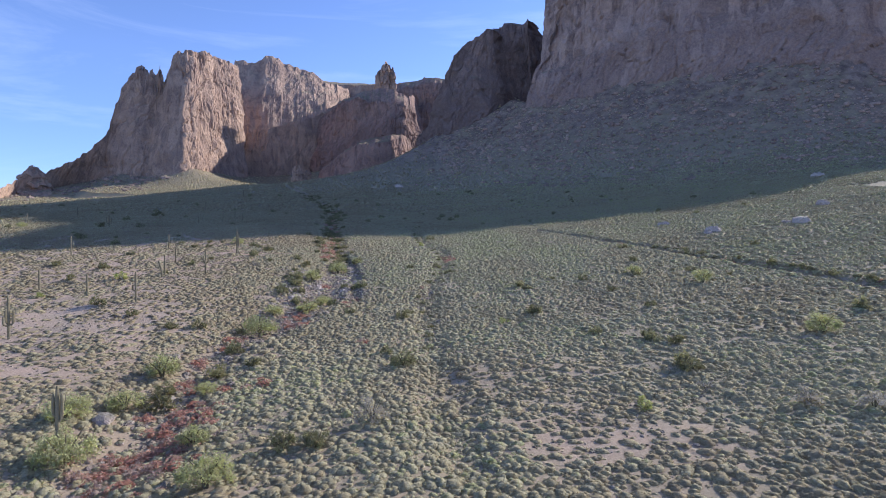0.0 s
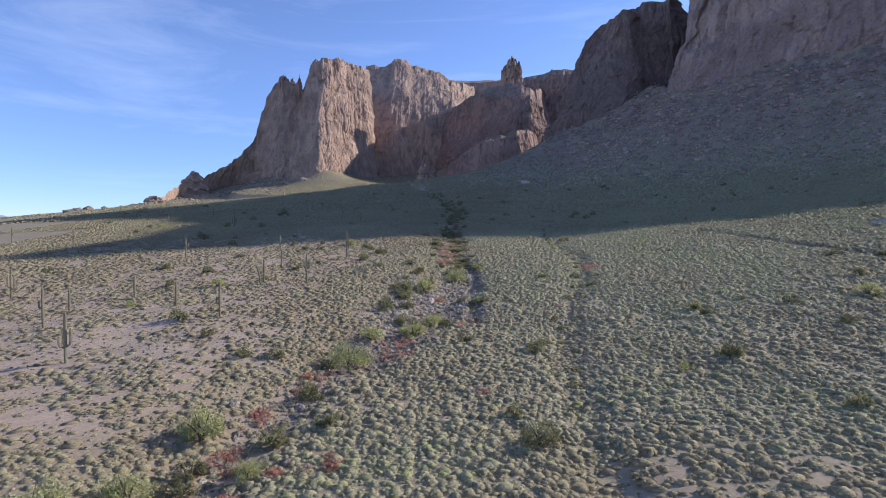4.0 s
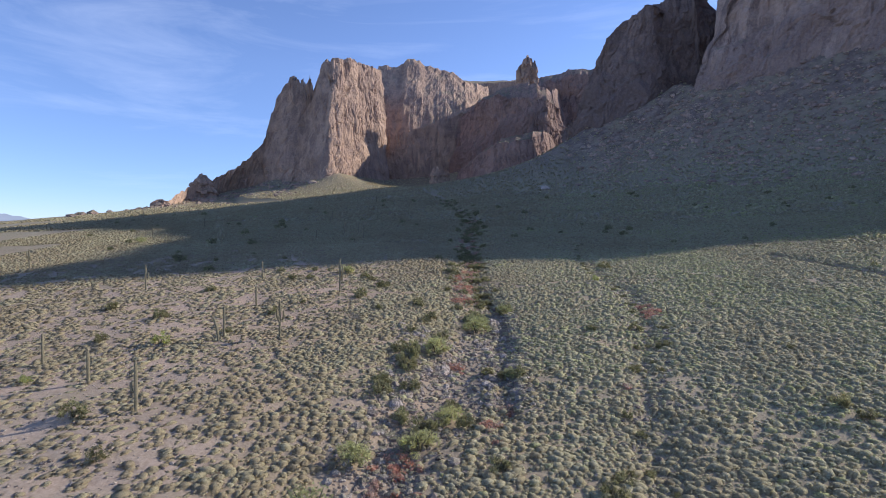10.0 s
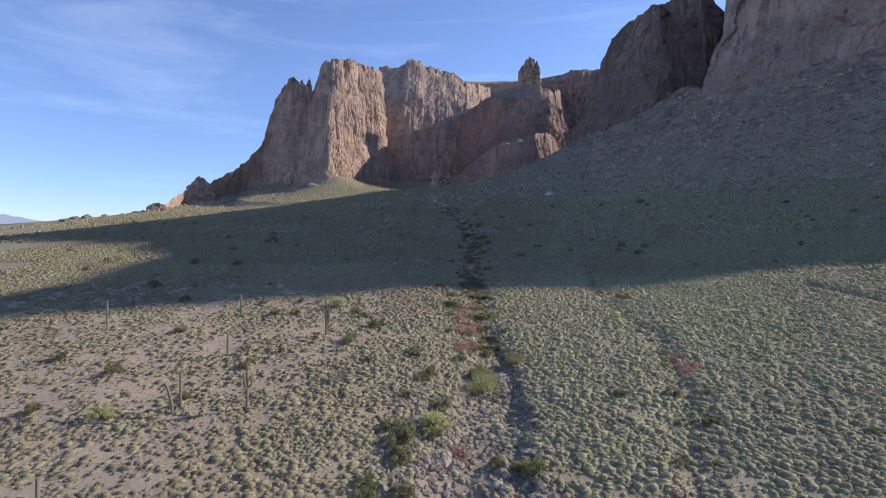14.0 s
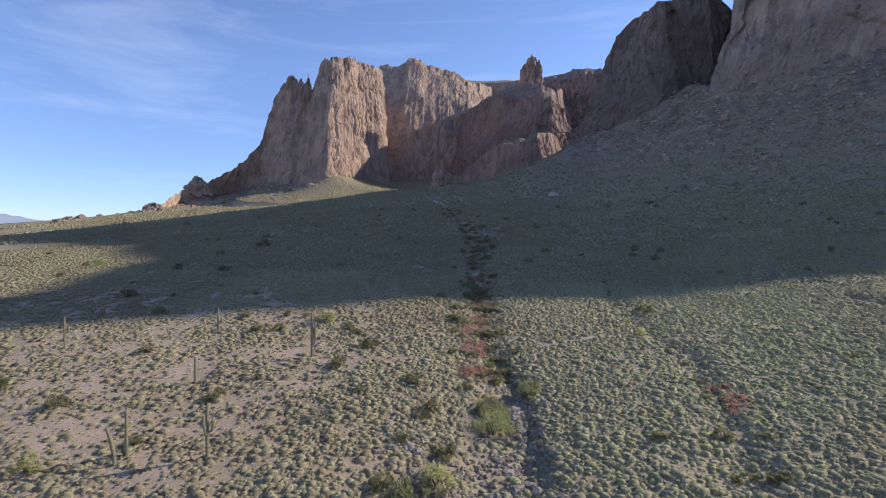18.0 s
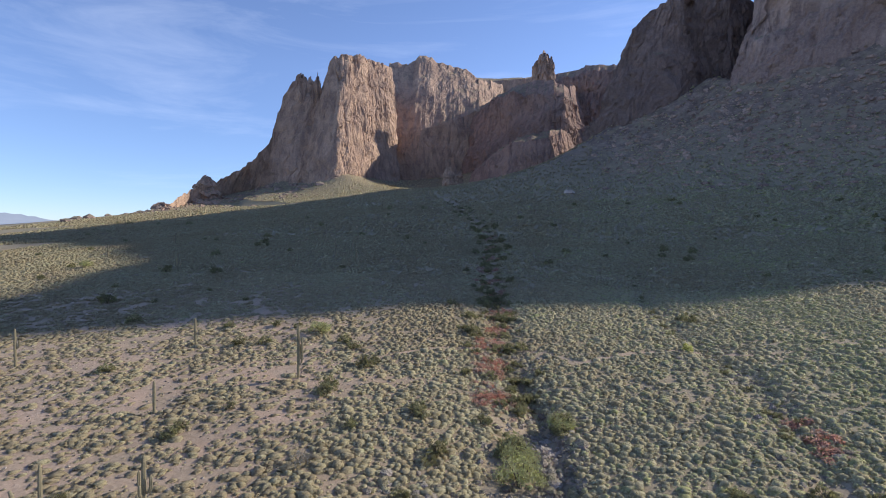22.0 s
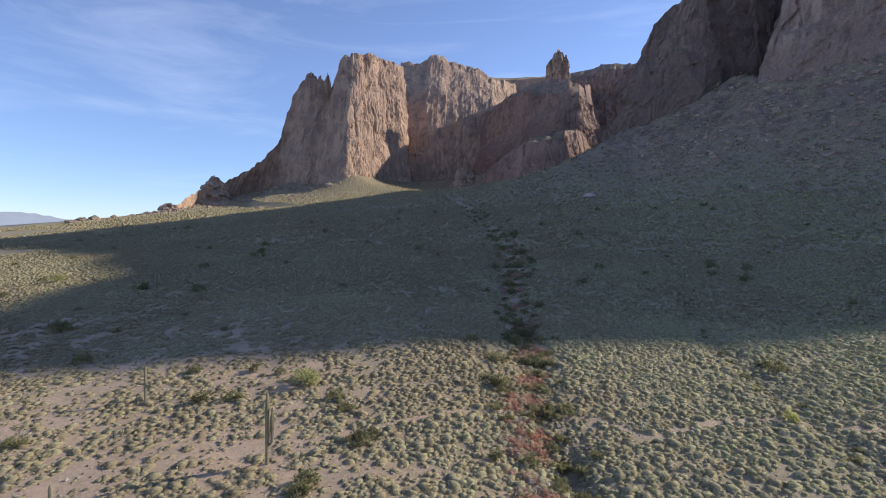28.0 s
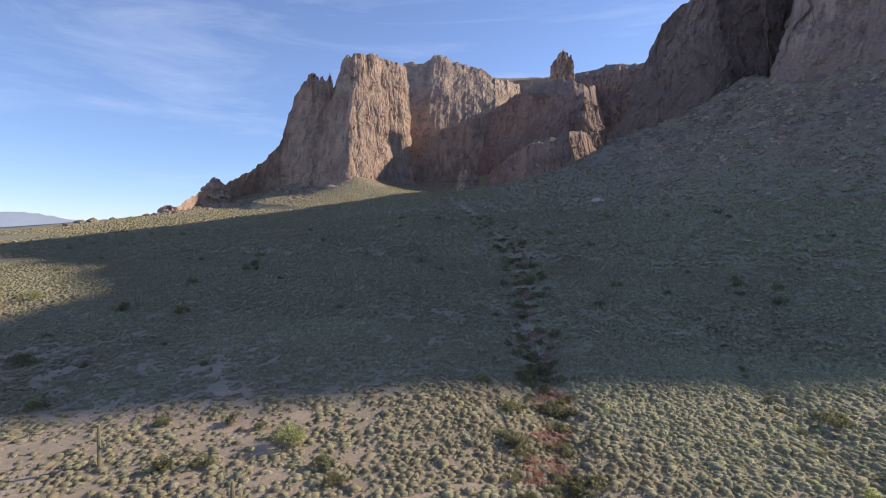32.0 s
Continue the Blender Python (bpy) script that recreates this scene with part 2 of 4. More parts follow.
def bark_material():
    m, t, s = material("grey_bark", 0.9)
    p = place(t, (1, 1, 0.3))
    t.links.new(ramp(t, noise_of(t, p, 6, 5, 0.65), (0.3, (0.09, 0.08, 0.05)), (0.7, (0.24, 0.21, 0.14))), s.inputs["Base Color"])
    return m


def painted_haze_material():
    """Far hills: the haze of kilometres of air is put into a bluish glow."""
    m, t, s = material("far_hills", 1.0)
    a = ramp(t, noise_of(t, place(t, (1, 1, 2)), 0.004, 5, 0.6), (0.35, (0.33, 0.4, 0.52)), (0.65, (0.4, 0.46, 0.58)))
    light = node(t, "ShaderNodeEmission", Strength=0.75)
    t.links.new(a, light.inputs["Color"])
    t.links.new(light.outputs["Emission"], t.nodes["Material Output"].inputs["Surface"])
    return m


CACTUS, BARK, PAINTED_HAZE = cactus_material(), bark_material(), painted_haze_material()


# ---------------------------------------------------------------- mesh helpers
def mesh_of(name, verts, faces, mat, smooth=False, tone=None):
    """A mesh from arrays: verts (n, 3), faces (m, 3) or (m, 4)."""
    verts, faces = np.asarray(verts, np.float32), np.asarray(faces, np.int32)
    me = bpy.data.meshes.new(name)
    size = faces.shape[1]
    me.vertices.add(len(verts))
    me.vertices.foreach_set("co", verts.ravel())
    me.loops.add(faces.size)
    me.loops.foreach_set("vertex_index", faces.ravel())
    me.polygons.add(len(faces))
    me.polygons.foreach_set("loop_start", np.arange(0, faces.size, size, dtype=np.int32))
    me.polygons.foreach_set("use_smooth", np.full(len(faces), smooth))
    if tone is not None:
        layer = me.attributes.new("tone", "FLOAT", "POINT")
        layer.data.foreach_set("value", np.asarray(tone, np.float32).ravel())
    me.update(calc_edges=True)
    me.materials.append(mat)
    return me


def sheet_faces(rows, columns):
    a = (np.arange(rows - 1)[:, None] * columns + np.arange(columns - 1)[None]).ravel()
    return np.stack([a, a + 1, a + columns + 1, a + columns], 1)


# ---------------------------------------------------------------- terrain
def sp(v, w):
    """A soft ramp: 0 far below zero, v far above it."""
    return w * np.logaddexp(0.0, v / w)


def lattice(ix, iy, iz):
    h = (ix * 374761393 + iy * 668265263 + iz * 2147483647) & 0xFFFFFFFF
    h = ((h ^ (h >> 13)) * 1274126177) & 0xFFFFFFFF
    return ((h ^ (h >> 16)) & 0xFFFF) / 65535.0


def grain(x, y, z=0.0):
    """Smooth value noise from 0 to 1."""
    x, y, z = np.broadcast_arrays(np.asarray(x, float), np.asarray(y, float), np.asarray(z, float))
    ix, iy, iz = (np.floor(a).astype(np.int64) for a in (x, y, z))
    fx, fy, fz = x - ix, y - iy, z - iz
    fx, fy, fz = (a * a * (3 - 2 * a) for a in (fx, fy, fz))
    out = 0.0
    for dx, wx in ((0, 1 - fx), (1, fx)):
        for dy, wy in ((0, 1 - fy), (1, fy)):
            for dz, wz in ((0, 1 - fz), (1, fz)):
                out = out + wx * wy * wz * lattice(ix + dx, iy + dy, iz + dz)
    return out


def fractal(x, y, z=0.0, octaves=4, gain=0.5):
    """Noise summed over octaves, about -1 to 1."""
    x, y, z = (np.asarray(a, float) for a in (x, y, z))
    total, weight, amount = 0.0, 0.0, 1.0
    for k in range(octaves):
        s = 2.03**k
        total = total + amount * (grain(x * s + 17.3 * k, y * s - 9.1 * k, z * s + 5.7 * k) - 0.5) * 2
        weight, amount = weight + amount, amount * gain
    return total / weight


def to_line(x, y, line):
    """The distance to a plan line, the share of its length at the nearest point, and the side (positive: to its left)."""
    x, y = np.asarray(x, float), np.asarray(y, float)
    best, where, side = np.full(x.shape, 1e9), np.zeros(x.shape), np.zeros(x.shape)
    steps = np.array([math.hypot(b[0] - a[0], b[1] - a[1]) for a, b in zip(line, line[1:])])
    starts = np.concatenate([[0], np.cumsum(steps)])
    for n, (a, b) in enumerate(zip(line, line[1:])):
        ux, uy = (b[0] - a[0]) / steps[n], (b[1] - a[1]) / steps[n]
        s = np.clip((x - a[0]) * ux + (y - a[1]) * uy, 0, steps[n])
        d = np.hypot(x - a[0] - s * ux, y - a[1] - s * uy)
        near = d < best
        cross = ux * (y - a[1]) - uy * (x - a[0])
        best, where, side = np.where(near, d, best), np.where(near, (starts[n] + s) / starts[-1], where), np.where(near, cross, side)
    return best, where, side


# feet of the cliffs: plan line and the height of the foot above the slope below it
MASSIF = [(-40, 790), (-8, 690), (45, 690), (90, 690), (107, 653), (200, 618), (290, 570), (380, 515), (440, 470), (500, 440), (560, 470)]
MASSIF_LIFT = [60, 72, 90, 105, 102, 125, 140, 135, 70, 12, 5]
BUTTE = [(-594, 700), (-612, 795), (-560, 868), (-512, 862), (-474, 896), (-412, 876), (-400, 1000), (-385, 1090), (-330, 1150), (-240, 1150), (-147, 1105), (-100, 1085), (-50, 1140), (60, 1140)]
BUTTE_LIFT = [6, 16, 35, 42, 45, 50, 45, 45, 50, 60, 85, 105, 105, 110]
# steep debris chute in the gap between the prow and the main wall
CHUTE = [(84, 690), (94, 722), (104, 748)]
# washes
WASH = [(-25, 18), (-27, 46), (-29, 62), (-31, 73), (-28, 92), (-25, 108), (-26, 122), (-26, 137), (-28, 153), (-35, 172), (-38, 192), (-45, 212), (-54, 270), (-68, 320), (-115, 450), (-137, 504)]
GULLY = [(2, 40), (-1, 75), (-4, 105), (-2, 128), (0, 150), (-1, 165), (-7, 185), (-11, 206), (-12, 245)]

FOOTPATH = [(-75, 146), (-58, 156), (-50, 163), (-44, 168), (-40, 170), (-34, 173), (-27, 172), (-22, 170), (-17, 174), (-8, 178), (4, 176)]
TRACK = [(36, 204), (50, 176), (59.6, 156.4), (62.9, 144.6), (68.5, 129.4), (73.4, 113.8), (76.4, 101.9), (77, 92), (80, 70)]

CHANNEL = [(-18, 110), (-21, 128), (-23, 142), (-26, 152), (-31, 164)]


def plain(x, y):
    z = 0.14 * sp(y - 60, 25) - 0.8 - 0.03 * sp(y - 300, 60)
    z = z - 0.055 * sp(-x - 190, 40) - 0.075 * sp(y - 800, 80)
    z = z + 0.11 * sp(x - 15, 8) * np.exp(-sp(y - 60, 20) / 70)
    z = z + 0.15 * sp(x - 62, 10) / (1 + np.exp(-(y - 120) / 22)) * np.exp(-sp(y - 260, 25) / 90)
    return z - 2.0 * np.exp(-(((x + 8) / 26) ** 2)) * np.clip((y - 20) / 50, 0, 1)


def talus(x, y, foot, lifts, reach):
    d, where, side = to_line(x, y, foot)
    steps = np.array([math.hypot(b[0] - a[0], b[1] - a[1]) for a, b in zip(foot, foot[1:])])
    at = np.concatenate([[0], np.cumsum(steps)]) / steps.sum()
    lift = np.interp(where, at, lifts)
    return lift * np.exp(-d / reach)


def ground_height(x, y, fine=True):
    x, y = np.asarray(x, float), np.asarray(y, float)
    z = plain(x, y) + talus(x, y, MASSIF, MASSIF_LIFT, 88) + talus(x, y, BUTTE, BUTTE_LIFT, 80)
    z = z + 15 * np.exp(-to_line(x, y, CHUTE)[0] / 30)
    d, where, side = to_line(x, y, WASH)
    bend = 2.5 * fractal(x / 9, y / 9, 3.0, 2)
    z = z - (0.7 + 0.3 * np.exp(-(((y - 140) / 35) ** 2))) * np.exp(-(((d + bend) / 3.4) ** 2)) - 0.8 * np.exp(-((d / 11.0) ** 2))
    d2, where2, side2 = to_line(x, y, GULLY)
    z = z - 0.6 * np.exp(-(((d2 + bend * 0.9) / 2.4) ** 2))
    z = z - 0.8 * np.exp(-(((to_line(x, y, CHANNEL)[0] + 0.4 * bend) / 1.3) ** 2))
    z = z - 1.2 * np.exp(-(((to_line(x, y, TRACK)[0] + 0.3 * bend) / 1.7) ** 2))
    if fine:
        z = z + 0.9 * fractal(x / 34, y / 34, 1.0, 3) + 0.22 * fractal(x / 5, y / 5, 2.0, 3)
    return z


# ---------------------------------------------------------------- ground
def graded(knots):
    """Coordinates from (start, step) pairs, the step growing evenly from one to the next."""
    out, v = [], knots[0][0]
    at, steps = [k[0] for k in knots], [k[1] for k in knots]
    while v < at[-1]:
        out.append(v)
        v += float(np.interp(v, at, steps))
    return np.array(out + [at[-1]])


def bare(x, y):
    """1 on the open pinkish flats, 0 under dense scrub."""
    flats = 1.1 * np.exp(-(((x + 60) / 22) ** 2 + ((y - 80) / 34) ** 2)) + 0.75 * np.exp(-(((x + 86) / 30) ** 2 + ((y - 145) / 36) ** 2))
    flats = flats + 0.6 * np.exp(-(((x - 16) / 11) ** 2 + ((y - 40) / 17) ** 2))
    west = 0.62 / (1 + np.exp((x + 49 + 0.03 * (y - 100)) / 3)) / (1 + np.exp((y - 196) / 9)) / (1 + np.exp(-(x + 150) / 15))
    return np.clip(np.maximum(flats, west) + 0.5 * fractal(x / 9, y / 9, 6.0, 3), 0, 1)


GX = graded([(-5200, 500), (-1600, 90), (-760, 14), (-260, 5), (-120, 1.2), (60, 1.1), (130, 2.6), (420, 14), (1400, 120), (5200, 500)])
GY = graded([(-1500, 400), (-100, 40), (10, 1.6), (40, 0.9), (180, 1.1), (300, 2.6), (560, 6), (1200, 12), (2400, 140), (5200, 500)])
gx, gy = np.meshgrid(GX, GY)
gz = ground_height(gx, gy)
path_near = np.clip(to_line(gx, gy, FOOTPATH)[0] / 1.0 - 0.3, 0, 1)
litter = np.clip(np.interp(gy, [165, 215], [0.95, 1.2]) - 1.1 * bare(gx, gy), 0, 1) * path_near * np.clip(to_line(gx, gy, TRACK)[0] / 2 - 0.25, 0.1, 1) * np.clip(np.interp(gy, [180, 200], [0.7, 0.1]) + to_line(gx, gy, WASH)[0] / np.interp(gy, [180, 200], [9, 4]), 0, 1)
ground = new("ground", mesh_of("ground", np.stack([gx, gy, gz], -1).reshape(-1, 3), sheet_faces(len(GY), len(GX)), SOIL, True, litter))
layer = ground.data.attributes.new("green", "FLOAT", "POINT")
fresh = np.clip(0.15 + 0.85 / (1 + np.exp(-(gy - 178) / 16)) + 0.7 / (1 + np.exp(-(gx + 14) / 8)), 0, 1) * np.clip(0.9 + 0.5 * fractal(gx / 30, gy / 30, 14.0, 3), 0, 1)
layer.data.foreach_set("value", fresh.astype(np.float32).ravel())
layer = ground.data.attributes.new("scree", "FLOAT", "POINT")
under = np.exp(-((to_line(gx, gy, MASSIF)[0] / 105) ** 2)) + 0.25 * np.exp(-((to_line(gx, gy, BUTTE)[0] / 40) ** 2))
layer.data.foreach_set("value", np.clip(under, 0, 1).astype(np.float32).ravel())
tagged(ground, "pinkish stony desert soil rising towards the cliffs", "ground", kind="structure")


# ---------------------------------------------------------------- cliffs
def smooth_line(points, step):
    """Points of a plan line with further values, resampled evenly and rounded off."""
    p = np.array(points, float)
    s = np.concatenate([[0], np.cumsum(np.hypot(*np.diff(p[:, :2], axis=0).T))])
    at = np.arange(0, s[-1], step)
    out = np.stack([np.interp(at, s, p[:, k]) for k in range(p.shape[1])], 1)
    reach = max(2, int(8 / step))
    kernel = np.hanning(2 * reach + 3)[1:-1]
    kernel /= kernel.sum()
    for k in (0, 1, *range(5, p.shape[1])):
        out[:, k] = np.convolve(np.pad(out[:, k], reach, mode="edge"), kernel, "valid")
    return at, out


def crag(v):
    """Ridged noise: sharp ribs, rounded hollows."""
    return 1 - np.abs(v) * 2


def relief(s, z, seed):
    """How far the rock stands out along a wall: broad buttresses, pillars, blocks, fine cracks."""
    ws, wz = s + 16 * fractal(s / 45, z / 45, seed + 1.7, 2), z + 12 * fractal(s / 30, z / 30, seed + 5.1, 2)
    calm = np.clip(0.5 + 1.3 * fractal(s / 70, z / 60, seed + 2.9, 2), 0.2, 1)
    o = 15 * fractal(s / 80, z / 170, seed, 3) + 7 * crag(fractal(ws / 40, z / 110, seed + 3.3, 2))
    o = o + calm * (3.4 * crag(fractal(ws / 13, wz / 34, seed + 6.1, 3)) + 2.4 * crag(fractal(ws / 5, wz / 12, seed + 7.7, 2)))
    o = o + 6.0 * fractal(ws / 17, wz / 15, seed + 8.2, 5, 0.62) + 1.8 * fractal(ws / 3.5, wz / 5, seed + 12.2, 3)
    gap = np.clip(1.6 * fractal(s / 50, z / 50, seed + 13.0, 2), 0, 1)
    o = o - 5 * gap * np.exp(-((fractal(ws / 40, z / 190, seed + 9.4, 2) / 0.03) ** 2)) - 2.4 * np.exp(-((fractal(ws / 12, wz / 45, seed + 10.6, 2) / 0.05) ** 2))
    bench = np.sin(wz / 17 + 3 * fractal(s / 60, seed + 2.0, 1.0, 2))
    return o + 1.4 * np.abs(bench) + 0.7 * np.sign(bench)


def cliff(name, stations, mat, step, wall_rows, seed, label, pillars=0.0, rough=1.0, batter=0.2, inward=(0.5, 0.87), band=0.0, cap_rows=16, lumps=3.0):
    """A rock wall along stations of (x, y, height of the edge, height of the crest behind, its setback), or with the plan place of the edge as x, y at the end.
    band: how far a dark lower bed stands out in front of the wall above it."""
    s, st = smooth_line(stations, step)
    x, y, edge, crest, back = st.T[:5]
    over = st.T[5:7] if st.shape[1] > 5 else None
    edge = edge + rough * (6 * fractal(s / 26, seed, 0.5, 4) + 5 * crag(fractal(s / 12, seed, 7.5, 3)) - 3)
    crest = crest + rough * (7 * fractal(s / 40, seed, 3.5, 4) + 3 * crag(fractal(s / 14, seed, 9.5, 2)) - 1.5)
    tx, ty = np.gradient(x), np.gradient(y)
    long = np.hypot(tx, ty)
    ox, oy = ty / long, -tx / long
    foot = ground_height(x, y, False) - 22 - 4.5 * band
    bed = foot + 74 + 4.5 * band + 30 * fractal(s / 75, seed + 1.0, 2.0, 3)
    rows, tones = [], []
    for k in range(wall_rows):
        w = k / (wall_rows - 1)
        z = foot + (edge - foot) * w
        tall = np.maximum(edge - foot, 8)
        o = -batter * tall * w**1.25 * (over is None)
        px, py = (x, y) if over is None else (x + (over[0] - x) * w**1.15, y + (over[1] - y) * w**1.15)
        low = 1 / (1 + np.exp((z - bed - 5 * fractal(s / 12, z / 12, seed + 3.0, 3)) / 5.0))
        o = o + rough * relief(s, z, seed) * np.clip(tall / 60, 0.15, 1) + band * low + pillars * crag(fractal(s / 24 + 0.6 * fractal(s / 40, z / 60, seed + 16.0, 2), z / 420, seed + 17.0, 3)) * (1 - 0.5 * low)
        rows.append(np.stack([px + ox * o, py + oy * o, z + rough * 2.0 * fractal(s / 7, z / 6, seed + 4.0, 2)], -1))
        tones.append(low * (band > 0))
    lip, even = rows[-1], np.stack([px - ox * batter * tall * (over is None), py - oy * batter * tall * (over is None), edge], -1)
    for k in range(1, cap_rows):
        w = k / (cap_rows - 1) * 1.8
        up = np.where(w < 1, w, 1 - 0.6 * (w - 1))
        o = back * w
        from_lip = np.exp(-w * back / 14)[:, None]
        start = even + (lip - even) * from_lip
        hump = lumps * (fractal(s / 22, w * back / 22, seed + 11.0, 5, 0.6) + 0.5 * crag(fractal(s / 30, w * back / 30, seed + 15.0, 3)))
        z = start[:, 2] + (crest - start[:, 2]) * up + rough * hump * np.clip(k / 3, 0, 1)
        rows.append(np.stack([start[:, 0] + inward[0] * o, start[:, 1] + inward[1] * o - 0.4 * rough * hump, z], -1))
        tones.append(s * 0)
    grid = np.stack(rows)
    ob = new(name, mesh_of(name, grid.reshape(-1, 3), sheet_faces(len(rows), len(s)), mat, False, np.stack(tones).ravel()))
    return tagged(ob, label, "cliff", kind="structure")


cliff("cliff_massif", [
    (170, 1200, 360, 472, 80), (150, 1090, 350, 460, 80), (130, 1000, 330, 438, 80), (125, 900, 310, 430, 80), (116, 760, 305, 408, 80), (106, 657, 318, 412, 85), (200, 618, 330, 408, 80),
    (290, 570, 332, 390, 75), (340, 540, 340, 390, 70), (380, 515, 338, 412, 65), (392, 507, 333, 417, 62), (403, 500, 315, 385, 60), (409, 496, 300, 351, 58), (414, 492, 284, 332, 55), (425, 483, 278, 315, 50), (448, 468, 270, 294, 40), (475, 452, 258, 278, 40),
    (520, 440, 232, 248, 40), (600, 480, 150, 160, 40)], CLIFF_ROCK, 1.8, 120, 11.0, "tall brown volcanic rock wall with vertical ribs and stains", band=12.0, pillars=6.0, rough=0.8)
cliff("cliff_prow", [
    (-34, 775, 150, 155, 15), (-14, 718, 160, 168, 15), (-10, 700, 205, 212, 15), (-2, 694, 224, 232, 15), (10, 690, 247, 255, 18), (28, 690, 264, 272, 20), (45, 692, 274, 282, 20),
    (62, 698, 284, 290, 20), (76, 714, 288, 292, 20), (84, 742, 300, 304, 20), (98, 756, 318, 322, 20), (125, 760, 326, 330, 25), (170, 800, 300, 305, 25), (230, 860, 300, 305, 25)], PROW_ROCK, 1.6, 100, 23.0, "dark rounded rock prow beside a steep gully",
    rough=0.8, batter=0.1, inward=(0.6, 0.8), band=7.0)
cliff("butte", [
    (-590, 690, 60, 58, 10, -592, 692), (-602, 745, 84, 80, 10, -602, 747), (-612, 795, 106, 102, 12, -600, 797), (-604, 836, 120, 118, 12, -584, 826), (-588, 860, 134, 132, 14, -565, 842),
    (-574, 868, 152, 150, 15, -558, 860), (-564, 872, 170, 168, 15, -549, 878), (-554, 874, 190, 188, 15, -543, 892), (-546, 874, 234, 234, 15, -536, 902), (-538, 872, 262, 262, 16, -528, 906),
    (-524, 870, 282, 280, 16, -518, 910), (-508, 868, 288, 284, 16, -505, 916), (-494, 868, 280, 276, 15, -491, 922), (-480, 872, 272, 270, 15, -484, 938), (-468, 866, 290, 300, 15, -476, 942),
    (-454, 860, 326, 328, 22, -467, 942), (-434, 854, 333, 335, 26, -458, 944), (-412, 852, 337, 339, 30, -448, 950),
    (-403, 872, 339, 341, 30, -440, 962), (-399, 930, 345, 348, 30, -436, 985), (-392, 1000, 350, 354, 30, -428, 1035), (-388, 1040, 352, 356, 30, -416, 1068), (-394, 1075, 350, 354, 30, -420, 1095),
    (-425, 1108, 348, 352, 30, -440, 1120), (-470, 1140, 345, 350, 30, -480, 1150)],
    BUTTE_ROCK, 1.25, 140, 37.0, "tall tan rock butte with a sunlit buttress", inward=(-0.3, 0.95), rough=0.62)
cliff("butte_slope", [
    (-450, 1112, 225, 420, 150), (-400, 1122, 228, 421, 150), (-388, 1128, 232, 422, 150), (-378, 1133, 234, 436, 150), (-364, 1141, 240, 438, 150), (-352, 1148, 246, 436, 150), (-340, 1154, 250, 424, 148), (-300, 1178, 268, 416, 145), (-275, 1194, 280, 408, 135), (-250, 1215, 292, 388, 120), (-225, 1262, 300, 392, 110), (-205, 1340, 320, 400, 100)],
    BUTTE_ROCK, 1.5, 70, 43.0, "hummocky sunlit rock slope above a dark wall", inward=(-0.24, 0.97), rough=0.55, batter=0.1, cap_rows=80, lumps=10.0)
cliff("butte_plateau", [
    (-400, 1290, 392, 410, 50), (-332, 1310, 404, 426, 50), (-312, 1360, 418, 432, 50), (-260, 1400, 418, 436, 50), (-180, 1410, 422, 438, 50), (-90, 1420, 424, 440, 50), (20, 1430, 424, 440, 50)],
    BUTTE_ROCK, 2.0, 50, 47.0, "grassy rock plateau behind the butte", inward=(0, 1), rough=0.5)
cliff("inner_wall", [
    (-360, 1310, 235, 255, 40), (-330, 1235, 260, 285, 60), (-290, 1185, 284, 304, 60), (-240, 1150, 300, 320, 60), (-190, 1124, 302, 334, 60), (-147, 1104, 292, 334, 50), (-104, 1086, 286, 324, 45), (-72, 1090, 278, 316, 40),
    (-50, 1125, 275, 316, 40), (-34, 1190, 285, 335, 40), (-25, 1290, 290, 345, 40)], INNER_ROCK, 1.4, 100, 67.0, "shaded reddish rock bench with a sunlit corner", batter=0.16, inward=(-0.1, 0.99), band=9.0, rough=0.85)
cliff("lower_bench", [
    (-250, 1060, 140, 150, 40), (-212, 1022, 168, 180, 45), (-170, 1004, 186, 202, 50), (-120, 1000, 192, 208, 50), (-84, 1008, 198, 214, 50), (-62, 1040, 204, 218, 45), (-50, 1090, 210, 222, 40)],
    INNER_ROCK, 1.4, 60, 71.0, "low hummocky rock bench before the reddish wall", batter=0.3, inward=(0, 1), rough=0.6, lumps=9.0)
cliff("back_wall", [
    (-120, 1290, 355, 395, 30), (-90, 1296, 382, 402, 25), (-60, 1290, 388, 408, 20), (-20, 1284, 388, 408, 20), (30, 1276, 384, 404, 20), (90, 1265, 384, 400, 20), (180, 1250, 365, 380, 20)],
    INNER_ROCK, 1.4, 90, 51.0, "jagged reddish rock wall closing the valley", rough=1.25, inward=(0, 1))


